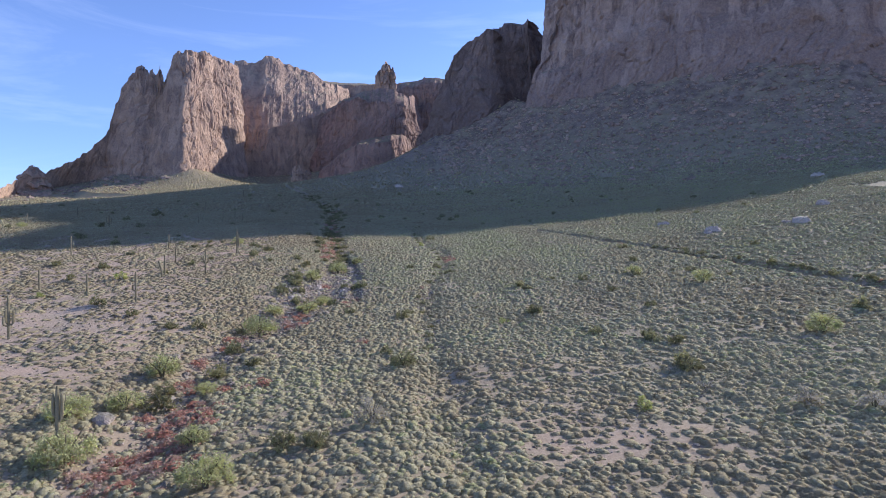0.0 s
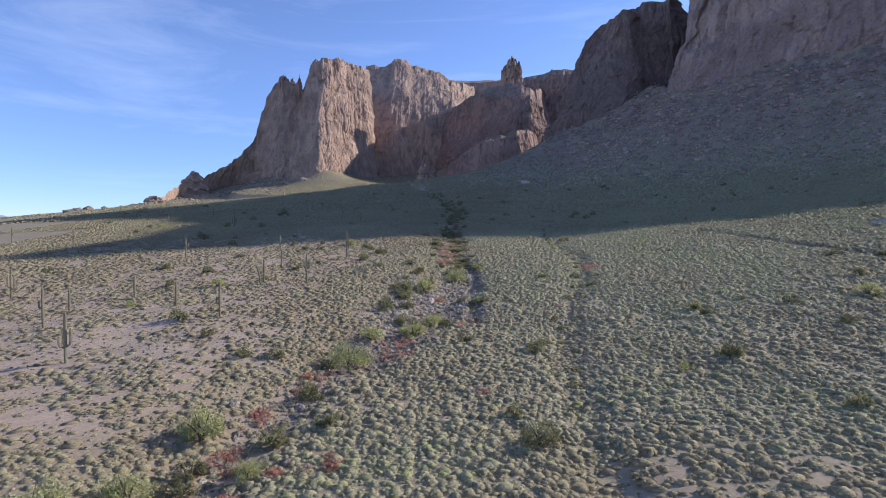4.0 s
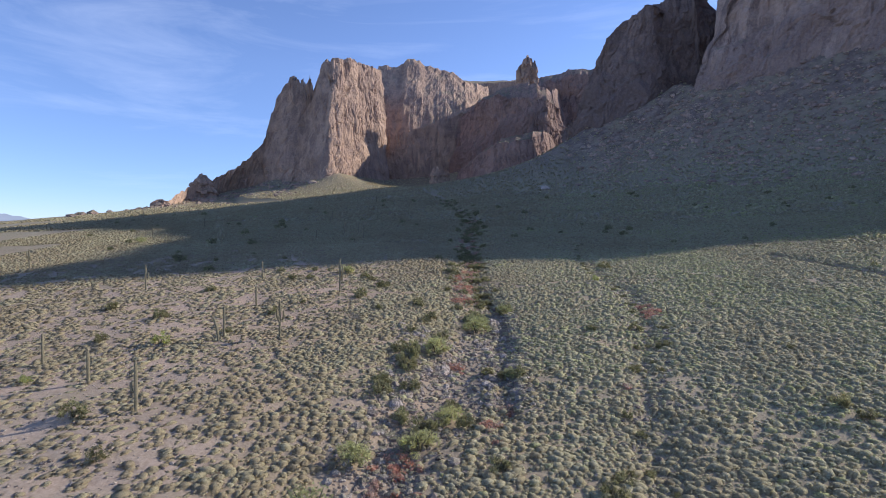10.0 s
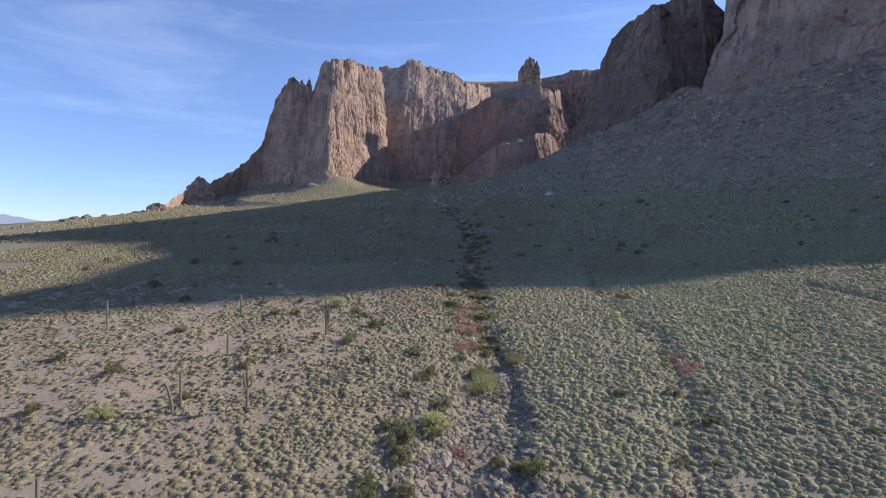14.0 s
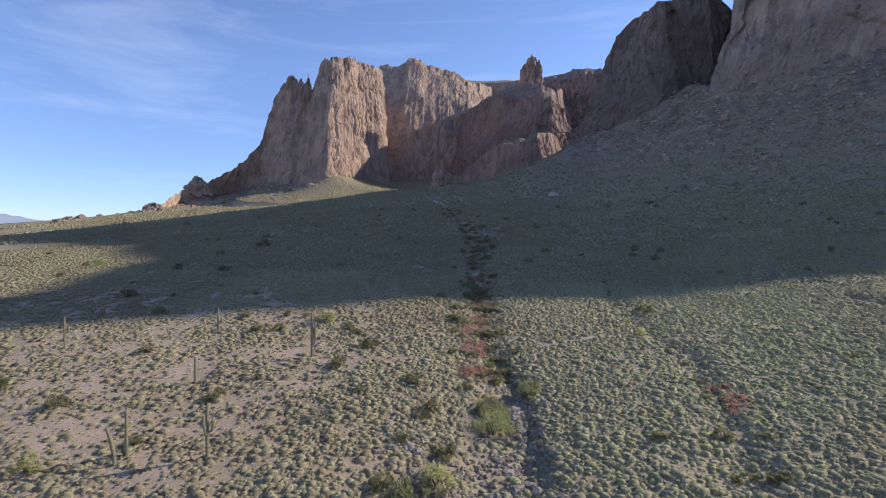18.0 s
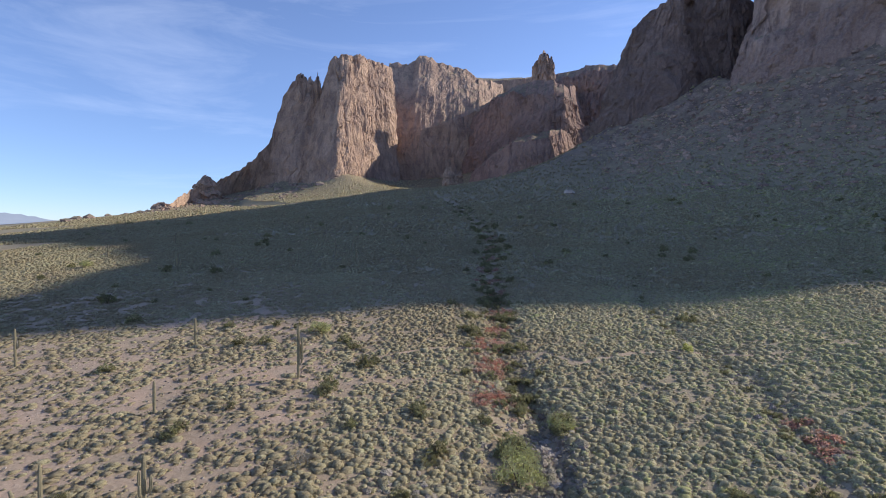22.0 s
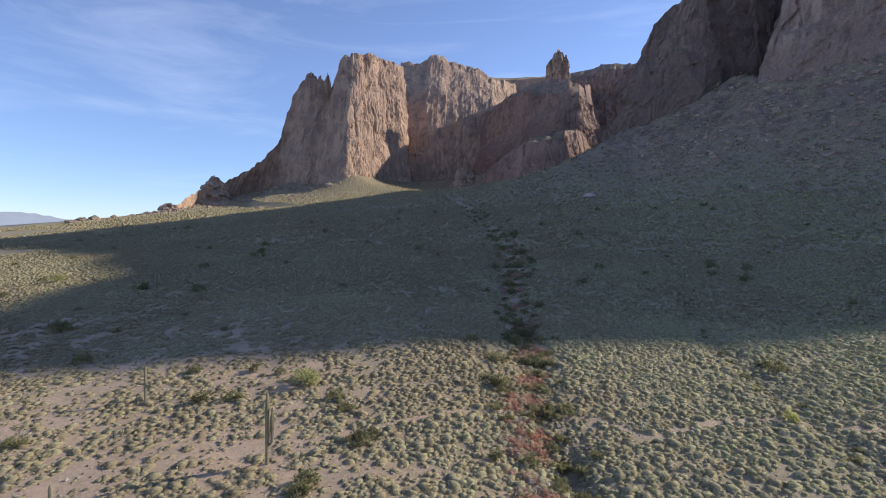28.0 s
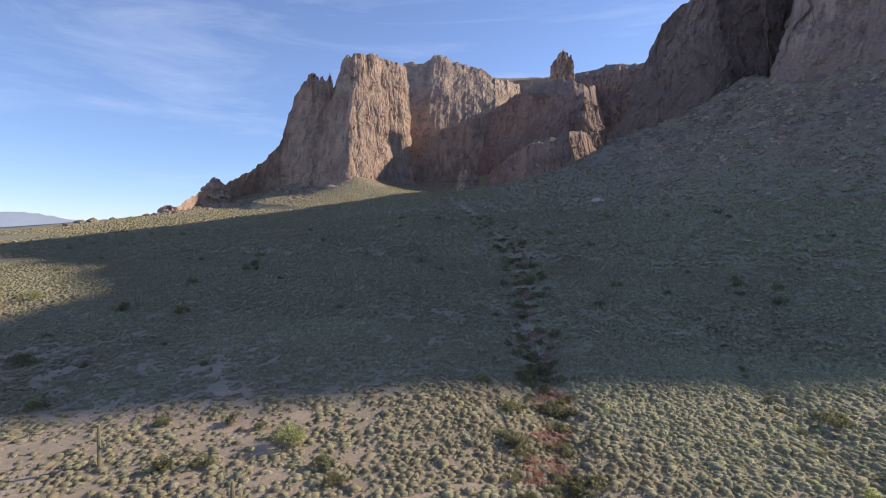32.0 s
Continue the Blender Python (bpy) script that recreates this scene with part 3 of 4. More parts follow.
def rock_tower(name, x, y, low, high, wide, seed, label, squat=1.0, flare=0.5):
    """A free-standing knob or spire of rock, broken by cracks and ledges, that widens towards its base."""
    turn, up = np.linspace(0, 2 * np.pi, 57)[:-1], np.linspace(0, 1, 34)
    a, w = np.meshgrid(turn, up)
    ca, sa = np.cos(a), np.sin(a)
    top = 1 - np.clip(w - 0.8, 0, 1) * 2.2
    r = wide * (1 + flare * (1 - w) ** 1.6) * np.where(w < 1, top, 0.02)
    r = r * (1 + 0.4 * fractal(ca * 1.5 + seed, sa * 1.5, w * 2.5, 3) + 0.3 * crag(fractal(ca * 3.5, sa * 3.5 + seed, w * 2, 3)) + 0.12 * np.sign(np.sin(w * 19 + 4 * fractal(ca, sa, seed, 2))))
    z = low + (high - low) * w * (1 + 0.15 * fractal(ca * 1.8 + seed, sa * 1.8, seed, 3) * (w > 0.4) + 0.12 * fractal(ca * 6, sa * 6, seed + w * 6, 2))
    grid = np.stack([x + ca * r, y + sa * r * squat, z], -1).reshape(-1, 3)
    rows, sides = len(up), len(turn)
    k = np.arange(rows - 1)[:, None] * sides
    i, j = k + np.arange(sides)[None], k + (np.arange(sides)[None] + 1) % sides
    faces = np.stack([i, j, j + sides, i + sides], -1).reshape(-1, 4)
    return tagged(new(name, mesh_of(name, grid, faces, BUTTE_ROCK)), label, "rock formation", "rock towers")


rock_tower("rock_spire", -128, 1218, 320, 397, 11, 1.0, "twin-headed rock spire on the ridge crest")
rock_tower("rock_spire", -142, 1218, 320, 378, 8, 2.0, "narrow rock spire on the ridge crest")
rock_tower("rock_spire", -116, 1216, 320, 382, 7, 3.0, "broken rock spire on the ridge crest")
rock_tower("rock_tooth", -484, 930, 190, 291, 6, 5.0, "pointed rock tooth on the butte's shoulder")
rock_tower("rock_tooth", -493, 924, 190, 286, 7, 6.0, "pointed rock tooth on the butte's shoulder")
rock_tower("rock_tooth", -507, 916, 190, 292, 10, 7.0, "pointed rock tooth on the butte's shoulder")
rock_tower("rock_outcrop", -604, 800, 70, 112, 10, 8.0, "dark rock knob on the falling ridge", flare=1.6)
rock_tower("rock_outcrop", -598, 705, 40, 68, 9, 9.0, "dark rock knob at the ridge's end", flare=1.6)
rock_tower("rock_outcrop", -580, 690, 40, 60, 8, 10.0, "dark rock knob at the ridge's end", flare=1.6)
rock_tower("rock_spire", -236, 880, 95, 126, 6, 11.0, "small sunlit pinnacle at the cliff's foot")
rock_tower("rock_spire", -224, 884, 100, 121, 6, 12.0, "small sunlit pinnacle at the cliff's foot")


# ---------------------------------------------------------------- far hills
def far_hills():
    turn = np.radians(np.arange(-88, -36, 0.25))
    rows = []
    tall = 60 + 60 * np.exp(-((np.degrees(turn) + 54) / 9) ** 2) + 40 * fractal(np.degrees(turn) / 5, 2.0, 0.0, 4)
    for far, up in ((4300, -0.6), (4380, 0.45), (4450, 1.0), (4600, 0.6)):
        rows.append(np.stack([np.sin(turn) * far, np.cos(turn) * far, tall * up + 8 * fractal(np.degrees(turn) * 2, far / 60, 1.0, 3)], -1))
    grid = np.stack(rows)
    return tagged(new("backdrop", mesh_of("backdrop", grid.reshape(-1, 3), sheet_faces(4, len(turn)), PAINTED_HAZE, True)), "hazy blue hills on the far horizon", "hills", kind="structure")


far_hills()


# ---------------------------------------------------------------- scrub
def tuft_dome(rng, leaves, rings, sides, leaf, core=0.88):
    """One low shrub of unit radius: a lumpy rounded body with leaf sprays standing out of it."""
    lobes = [(rng.uniform(0, 6.28), rng.uniform(0.05, 0.2)) for _ in range(3)]

    def out_at(b):
        return 0.9 + sum(w * math.cos(b * (k + 1) + p) * 0.6 for k, (p, w) in enumerate(lobes))

    verts, faces = [(rng.uniform(-0.15, 0.15), rng.uniform(-0.15, 0.15), core)], []
    for r in range(1, rings + 1):
        a = r / rings * math.pi / 2
        for k in range(sides):
            b = 2 * math.pi * (k + 0.5 * (r % 2) + rng.uniform(-0.15, 0.15)) / sides
            out = rng.uniform(0.84, 1.1) * out_at(b) * core
            verts.append((math.sin(a) * math.cos(b) * out, math.sin(a) * math.sin(b) * out, math.cos(a) * out - (0.15 if r == rings else 0)))
    for k in range(sides):
        faces.append((0, 1 + k, 1 + (k + 1) % sides))
    for r in range(rings - 1):
        for k in range(sides):
            a, b = 1 + r * sides + k, 1 + r * sides + (k + 1) % sides
            faces += [(a, a + sides, b), (b, a + sides, b + sides)]
    for _ in range(leaves):
        a, b = math.acos(rng.uniform(0.0, 1)), rng.uniform(0, 2 * math.pi)
        d = Vector((math.sin(a) * math.cos(b), math.sin(a) * math.sin(b), math.cos(a))) * out_at(b)
        u = (d.normalized() * 0.7 + Vector((rng.gauss(0, 0.5), rng.gauss(0, 0.5), rng.gauss(0.2, 0.4)))).normalized()
        w = u.orthogonal().normalized()
        w.rotate(Matrix.Rotation(rng.uniform(0, 6.28), 3, u))
        p, n, s = d * rng.uniform(0.8, 0.93), len(verts), leaf * rng.uniform(0.65, 1.25)
        verts += [tuple(p + u * s), tuple(p - u * s * 0.5 + w * s * 0.7), tuple(p - u * s * 0.5 - w * s * 0.7)]
        faces.append((n, n + 1, n + 2))
    return np.array(verts), np.array(faces)


def scatter(name, at, radius, height, tone, kinds, mat, rng, label, category, sink=0.06, soft=True, fade=0.0, uneven=0.0):
    """Many plants or stones of some kinds, joined into one mesh."""
    vs, fs, ts, n = [], [], [], 0
    pick = rng.integers(0, len(kinds), len(at))
    turn = rng.uniform(0, 2 * np.pi, len(at))
    zs = ground_height(at[:, 0], at[:, 1])
    for k, (v, f) in enumerate(kinds):
        m = np.nonzero(pick == k)[0]
        if not len(m):
            continue
        c, s = np.cos(turn[m])[:, None], np.sin(turn[m])[:, None]
        r, h = radius[m][:, None], height[m][:, None]
        long = 1 + uneven * rng.uniform(-0.15, 0.45, (len(m), 1))
        x = (v[None, :, 0] * long * c - v[None, :, 1] * s) * r + at[m, 0][:, None]
        y = (v[None, :, 0] * long * s + v[None, :, 1] * c) * r + at[m, 1][:, None]
        z = v[None, :, 2] * h + zs[m][:, None] - sink
        vs.append(np.stack([x, y, z], -1).reshape(-1, 3))
        fs.append((f[None] + (np.arange(len(m)) * len(v))[:, None, None]).reshape(-1, 3) + n)
        ts.append((np.repeat(tone[m], len(v)) + fade * (np.tile(v[:, 2], len(m)) - 0.6) + rng.normal(0, 0.12 * (fade > 0), len(m) * len(v))).clip(0, 1))
        n += len(m) * len(v)
    ob = new(name, mesh_of(name, np.concatenate(vs), np.concatenate(fs), mat, soft, np.concatenate(ts)))
    return tagged(ob, label, category, kind="stuff")


rng = np.random.default_rng(4)
pyr = random.Random(9)
NEAR_KINDS = [tuft_dome(pyr, 22, 3, 6, 0.19) for _ in range(14)]
MID_KINDS = [tuft_dome(pyr, 10, 2, 6, 0.22) for _ in range(14)]
UPPER_KINDS = [tuft_dome(pyr, 5, 2, 5, 0.24) for _ in range(10)]
FAR_KINDS = [tuft_dome(pyr, 2, 2, 4, 0.3, 0.95) for _ in range(8)]
DOT_KINDS = [tuft_dome(pyr, 1, 2, 4, 0.35, 1.0) for _ in range(7)]


def spread(x0, x1, y0, y1, per, keep):
    """Loosely even places over a rectangle, thinned by keep(x, y)."""
    cell = 1 / math.sqrt(per)
    xs, ys = np.meshgrid(np.arange(x0, x1, cell), np.arange(y0, y1, cell))
    p = np.stack([xs.ravel(), ys.ravel()], 1) + rng.uniform(-0.4, 0.4, (xs.size, 2)) * cell
    return p[rng.uniform(0, 1, len(p)) < keep(p[:, 0], p[:, 1])]


def in_view(x, y):
    """The part of the slope that lies ahead of the flight."""
    return (x > -1.25 * (y - 10) - 12) & (x < 0.84 * y + 6)


def density(x, y):
    d = to_line(x, y, WASH)[0]
    path = to_line(x, y, FOOTPATH)[0]
    open_lines = np.clip(path / 0.5 - 0.2, 0.05, 1) * np.where((d < 2.6) & (y > 186), 0.45, 1) * np.clip(to_line(x, y, TRACK)[0] / 1.2, 0.35, 1) * np.clip(to_line(x, y, CHANNEL)[0] / 1.2, 0.85, 1)
    scree = 1 - 0.65 * np.exp(-((to_line(x, y, MASSIF)[0] / 90) ** 2)) - 0.45 * np.exp(-((to_line(x, y, BUTTE[:6])[0] / 60) ** 2))
    return np.where(in_view(x, y), scree * (1 - 0.74 * bare(x, y)) * np.clip(1 + bare(x, y) * (2.2 * fractal(x / 2.8, y / 2.2, 21.0, 2) - 0.1), 0.04, 1.5) * np.clip(1.1 + 0.6 * fractal(x / 5, y / 5, 8.0, 2), 0.35, 1) * np.where((d < 4.0) & (y > 84) & (y < 152), 0.25, np.where((d < 2.8) & (y <= 84), 0.35, 1)) * open_lines, 0)


def plants(name, area, per, size, kinds, label, low=0.46):
    p = spread(*area, per, density)
    x, y = p.T
    big = rng.gamma(6, 1 / 6, len(p))
    r = size * big.clip(0.35, 1.8) * (1 + 0.22 * bare(x, y))
    fresh = 0.18 / (1 + np.exp(-(x + 16) / 10)) + 0.24 * np.exp(-(((x - 6) / 20) ** 2 + ((y - 178) / 34) ** 2)) - 0.28 * bare(x, y) + 0.2 / (1 + np.exp(-(y - 105) / 14)) / (1 + np.exp(-x / 10)) + 0.16 * np.exp(-(((x + 20) / 14) ** 2))
    tone = (0.34 + 0.4 * fractal(x / 16, y / 16, 4.0, 3) + fresh + rng.normal(0, 0.16, len(p))).clip(0, 0.88)
    return scatter(name, p, r, r * rng.uniform(low, low + 0.28, len(p)) * (1 - 0.5 * bare(x, y)), tone, kinds, SCRUB, rng, label, "shrubs", 0.06, True, 0.18, 1.0)


plants("scrub_near", (-80, 70, 30, 72), 2.9, 0.47, NEAR_KINDS, "grey-green rounded brittlebush on pinkish soil")
plants("scrub_middle", (-100, 40, 72, 125), 2.9, 0.5, MID_KINDS, "grey-green rounded brittlebush on the slope")
plants("scrub_middle_east", (40, 115, 72, 125), 2.2, 0.56, UPPER_KINDS, "grey-green rounded brittlebush on the eastern slope")
plants("scrub_middle_west", (-150, -100, 72, 125), 2.2, 0.56, UPPER_KINDS, "grey-green rounded brittlebush on the western flat")
plants("scrub_slope", (-110, 50, 125, 215), 2.8, 0.52, MID_KINDS, "grey-green rounded brittlebush on the rising slope")
plants("scrub_slope_east", (50, 165, 125, 215), 2.1, 0.58, UPPER_KINDS, "grey-green rounded brittlebush beyond the track")
plants("scrub_slope_west", (-200, -110, 125, 215), 2.1, 0.58, UPPER_KINDS, "grey-green rounded brittlebush on the western slope")
plants("low_herbs", (-140, 70, 30, 160), 0.6, 0.22, DOT_KINDS, "small dry herbs between the shrubs", 0.5)
plants("scrub_upper", (-260, 260, 215, 285), 1.5, 0.58, FAR_KINDS, "grey-green scrub at the edge of the shade")
plants("scrub_far", (-420, 360, 285, 440), 0.26, 1.0, DOT_KINDS, "dull green scrub on the shaded slope")
plants("scrub_distant", (-600, 360, 440, 900), 0.08, 1.25, DOT_KINDS, "dark scrub dotting the far slope")
plants("scrub_valley", (-420, 120, 900, 1150), 0.03, 1.9, DOT_KINDS, "dark scrub below the back wall")


# ---------------------------------------------------------------- things
def part(name, mesh, parent, label=""):
    ob = new(name, mesh)
    ob.parent = parent
    return tagged(ob, label)


def tube(path, radii, sides, ribs=0.0):
    """A tube along a path, fluted when ribs is over 0: vertices and quads as triangles."""
    verts, faces = [], []
    for n, (c, r) in enumerate(zip(path, radii)):
        ahead = (Vector(path[min(n + 1, len(path) - 1)]) - Vector(path[max(n - 1, 0)])).normalized()
        a = ahead.cross(Vector((0.31, 0.95, 0.05))).normalized()
        b = ahead.cross(a)
        for k in range(sides):
            w = 2 * math.pi * k / sides
            rr = r * (1 - ribs * (k % 2))
            verts.append(tuple(Vector(c) + (a * math.cos(w) + b * math.sin(w)) * rr))
    for n in range(len(path) - 1):
        for k in range(sides):
            i, j = n * sides + k, n * sides + (k + 1) % sides
            faces += [(i, j, j + sides), (i, j + sides, i + sides)]
    top = len(verts)
    verts.append(tuple(Vector(path[-1]) + (Vector(path[-1]) - Vector(path[-2])) * 0.3))
    for k in range(sides):
        faces.append((top - sides + k, top - sides + (k + 1) % sides, top))
    return verts, faces


def saguaro(x, y, tall, thick, arms=(), lean=0.0, toward=180.0, label="tall ribbed saguaro cactus standing among low scrub"):
    """arms: (height on the trunk, direction in degrees, reach, length upwards)."""
    root = tagged(new("saguaro"), label, "cactus", "saguaros on the slope")
    z = float(ground_height(x, y))
    root.matrix_world = pose(x, y, z)
    lx, ly = math.cos(radians(toward)) * lean, math.sin(radians(toward)) * lean
    steps = [-0.05, 0.05, 0.2, 0.35, 0.5, 0.65, 0.8, 0.9, 0.96, 0.99]
    girth = [0.85, 0.86, 0.92, 1.0, 1.04, 1.0, 0.94, 0.84, 0.62, 0.35]
    path = [(lx * w * w * tall, ly * w * w * tall, w * tall) for w in steps]
    v, f = tube(path, [g * thick for g in girth], 24, 0.12)
    part("trunk", mesh_of("trunk", v, f, CACTUS), root)
    for up, way, reach, length in arms:
        dx, dy = math.cos(radians(way)), math.sin(radians(way))
        at = up * tall
        bx, by = lx * up * up * tall, ly * up * up * tall
        bend = [(0.0, 0.05), (0.5, -0.08), (0.85, 0.02), (1.0, 0.22), (1.03, 0.5), (1.02, 0.8), (1.0, 0.95), (1.0, 1.0)]
        path = [(bx + dx * reach * a, by + dy * reach * a, at + length * b) for a, b in bend]
        v, f = tube(path, [thick * g for g in (0.5, 0.62, 0.7, 0.74, 0.76, 0.72, 0.55, 0.3)], 16, 0.16)
        part("arm", mesh_of("arm", v, f, CACTUS), root)
    return root


# armed giants nearest to the flight
saguaro(-58.1, 152.4, 7.0, 0.19, [(0.3, 20, 0.5, 3.4), (0.36, 75, 0.45, 2.0)], label="tall saguaro cactus with close upright arms in the sun")
saguaro(-33.2, 46.3, 5.1, 0.17, [(0.42, 15, 0.34, 2.2), (0.48, 195, 0.32, 1.9), (0.5, 80, 0.3, 1.3)], label="saguaro cactus with four upright stems above the dry wash")
saguaro(-61.8, 76.7, 6.2, 0.20, [(0.36, 20, 0.6, 2.0), (0.38, 160, 0.6, 1.8), (0.33, 255, 0.7, 1.3)], label="stout saguaro cactus with upturned arms on bare soil")
saguaro(-81.7, 161.1, 4.4, 0.18, [(0.44, 15, 0.6, 0.6)], label="saguaro cactus with one stubby arm at the shadow's edge")
saguaro(-54.0, 122.9, 5.8, 0.18, [(0.5, 15, 0.55, 1.3), (0.52, 175, 0.5, 1.4), (0.46, 280, 0.5, 0.9)], label="saguaro cactus with short arms among pale scrub")
saguaro(-55.2, 97.0, 5.6, 0.18, [(0.4, 200, 0.45, 1.0)], label="slender saguaro cactus with a single small arm")
saguaro(-62.4, 121.2, 4.7, 0.16, label="plain straight saguaro cactus without arms")
saguaro(-62.1, 119.4, 3.7, 0.18, lean=0.2, toward=200, label="leaning saguaro cactus without arms")
saguaro(-131.2, 212.6, 4.8, 0.19, [(0.25, 0, 0.9, 2.4), (0.3, 180, 0.9, 2.6), (0.4, 90, 0.6, 1.6)], label="many-armed saguaro cactus in the shade of the cliffs")
saguaro(-107.3, 106.1, 5.8, 0.21, [(0.35, 0, 0.8, 2.2), (0.4, 180, 0.8, 2.0)], label="two-armed saguaro cactus on the far flat")
# plain columns
for x, y, tall in ((-67.6, 102.6, 4.2), (-80.0, 107.0, 4.3), (-69.0, 139.5, 3.8), (-101.5, 147.6, 5.7), (-160.7, 168.6, 5.7), (-83.8, 97.2, 3.9),
                   (-78.2, 87.8, 6.4), (-195.4, 176.0, 6.0), (-84.5, 227.5, 4.8), (-98.0, 241.0, 5.6), (-94.3, 245.3, 4.2), (-102.9, 227.8, 3.0),
                   (-181.4, 236.2, 4.5), (-177.3, 262.7, 4.4), (-146.3, 396.7, 6.0), (54.4, 114.3, 3.2), (-127.3, 290.4, 4.5), (-303.9, 360.7, 6.0), (-450.3, 441.6, 6.5)):
    arms = [(0.5, 30 + 7 * x, 0.5, 1.1)] if tall > 5.2 else []
    saguaro(x, y, tall, 0.15 + 0.006 * tall, arms)


def leaf_cloud(rng2, leaves, blobs, size, shape):
    """Small leaf triangles in clumps: vertices, triangles and tones. shape: half width and height of the crown above its base."""
    wide, low, high = shape
    verts, faces, tones = [], [], []
    for _ in range(blobs):
        a, q = rng2.uniform(0, 6.28), math.sqrt(rng2.uniform(0, 1))
        c = Vector((math.cos(a) * q * wide * 0.84, math.sin(a) * q * wide * 0.84, low + (high - low) * rng2.uniform(0.15, 0.85) * (1 - 0.45 * q * q)))
        br, shade = wide * rng2.uniform(0.17, 0.38), rng2.uniform(0.15, 0.85)
        for _ in range(leaves // blobs):
            d = Vector((rng2.gauss(0, 1), rng2.gauss(0, 1), rng2.gauss(0, 0.8))).normalized() * br * rng2.uniform(0.35, 1.0)
            p = c + d
            p.z = max(p.z, 0.03)
            u = Vector((rng2.gauss(0, 1), rng2.gauss(0, 1), rng2.gauss(0, 1))).normalized()
            w = u.orthogonal().normalized()
            s, n = size * rng2.uniform(0.6, 1.4), len(verts)
            verts += [tuple(p + u * s), tuple(p - u * s * 0.5 + w * s * 0.7), tuple(p - u * s * 0.5 - w * s * 0.7)]
            faces.append((n, n + 1, n + 2))
            tones += [min(0.98, max(0.0, shade + rng2.uniform(-0.15, 0.15)))] * 3
    return verts, faces, tones


def stems(rng2, count, wide, high, thick):
    out = []
    for k in range(count):
        a = 2 * math.pi * k / count + rng2.uniform(-0.4, 0.4)
        ex, ey, ez = math.cos(a) * wide * rng2.uniform(0.35, 0.7), math.sin(a) * wide * rng2.uniform(0.35, 0.7), high * rng2.uniform(0.6, 0.85)
        path = [(0, 0, -0.15), (ex * 0.3, ey * 0.3, ez * 0.45), (ex * 0.65, ey * 0.65, ez * 0.75), (ex, ey, ez)]
        out.append(tube(path, [thick, thick * 0.7, thick * 0.45, thick * 0.2], 5))
    return out


def bush(kind, seed, mat, leaves, blobs, leaf, shape, boughs, thick, label, category, group):
    """A bush or small tree of unit half width, to be copied and scaled."""
    r2 = random.Random(seed)
    root = tagged(new(kind), label, category, group)
    for v, f in stems(r2, boughs, shape[0], shape[2], thick):
        part("stem" if boughs > 4 else "trunk", mesh_of(kind + "_stem", v, f, BARK), root)
    v, f, t = leaf_cloud(r2, leaves, blobs, leaf, shape)
    part("crown", mesh_of(kind + "_crown", v, f, mat, False, t), root)
    return root


def set_out(kinds, places, spread_of=0.0):
    """Copies of the kinds at (x, y, half width), each turned its own way."""
    r2 = random.Random(len(places))
    for n, (x, y, r) in enumerate(places):
        z = float(ground_height(x, y))
        copy_thing(kinds[n % len(kinds)], pose(x, y, z - 0.05, 0, 0, r2.uniform(0, 360)) @ Matrix.Diagonal((r, r, r * r2.uniform(0.85, 1.15), 1)))


def done_with(kinds):
    for k in kinds:
        for o in (*k.children, k):
            bpy.data.objects.remove(o)


DARK_KINDS = [bush("creosote_bush", 30 + k, GREEN, 1000, 20, 0.075, (1.0, 0.05, 1.25), 5, 0.04, "dark green creosote bush rooted in stony soil", "bush", "bushes on the slope") for k in range(5)]
set_out(DARK_KINDS, [(-30.6, 59.0, 1.5), (-13.2, 44.4, 1.4), (-10.5, 44.9, 1.4), (-5.1, 69.5, 1.8), (15.8, 93.3, 1.6), (28.0, 62.1, 1.6), (28.7, 74.6, 1.2), (33.3, 105.4, 1.3),
    (-7.8, 75.0, 0.95), (-7.2, 96.1, 1.3), (-32.9, 121.9, 1.9), (-26.0, 104.0, 1.6), (-33.0, 111.0, 1.05), (-28.9, 144.3, 2.0), (-30.9, 131.4, 1.6), (-33.0, 119.0, 1.3),
    (-6.3, 98.4, 0.95), (1.1, 133.7, 0.95), (-60.5, 94.5, 1.5), (-51.0, 88.4, 1.0), (-79.9, 116.1, 1.4), (16.1, 114.8, 1.2), (-41.4, 82.4, 1.1), (-85.6, 148.2, 1.3)])
set_out(DARK_KINDS[1:], [(-82.2, 130.2, 1.05), (-63.1, 137.0, 0.9), (-18.0, 120.1, 1.4), (-24.3, 110.3, 1.3), (-36.2, 131.9, 0.95), (-24.0, 151.0, 1.6), (-52.6, 150.2, 1.35), (-51.1, 159.6, 1.4),
    (-40.2, 177.5, 1.5), (-61.0, 142.2, 0.85), (-63.0, 135.3, 0.95), (-81.2, 129.2, 1.5), (-63.7, 123.6, 1.0), (-8.5, 139.7, 1.1), (-1.6, 141.7, 1.3), (-35.7, 138.3, 0.85),
    (-39.0, 146.3, 1.05), (-56.0, 164.8, 1.2), (-70.9, 164.0, 1.15), (-4.6, 193.8, 1.45), (-39.7, 170.6, 1.05), (-74.4, 172.3, 1.1), (-82.4, 170.4, 1.1), (-119.3, 212.7, 2.1)])
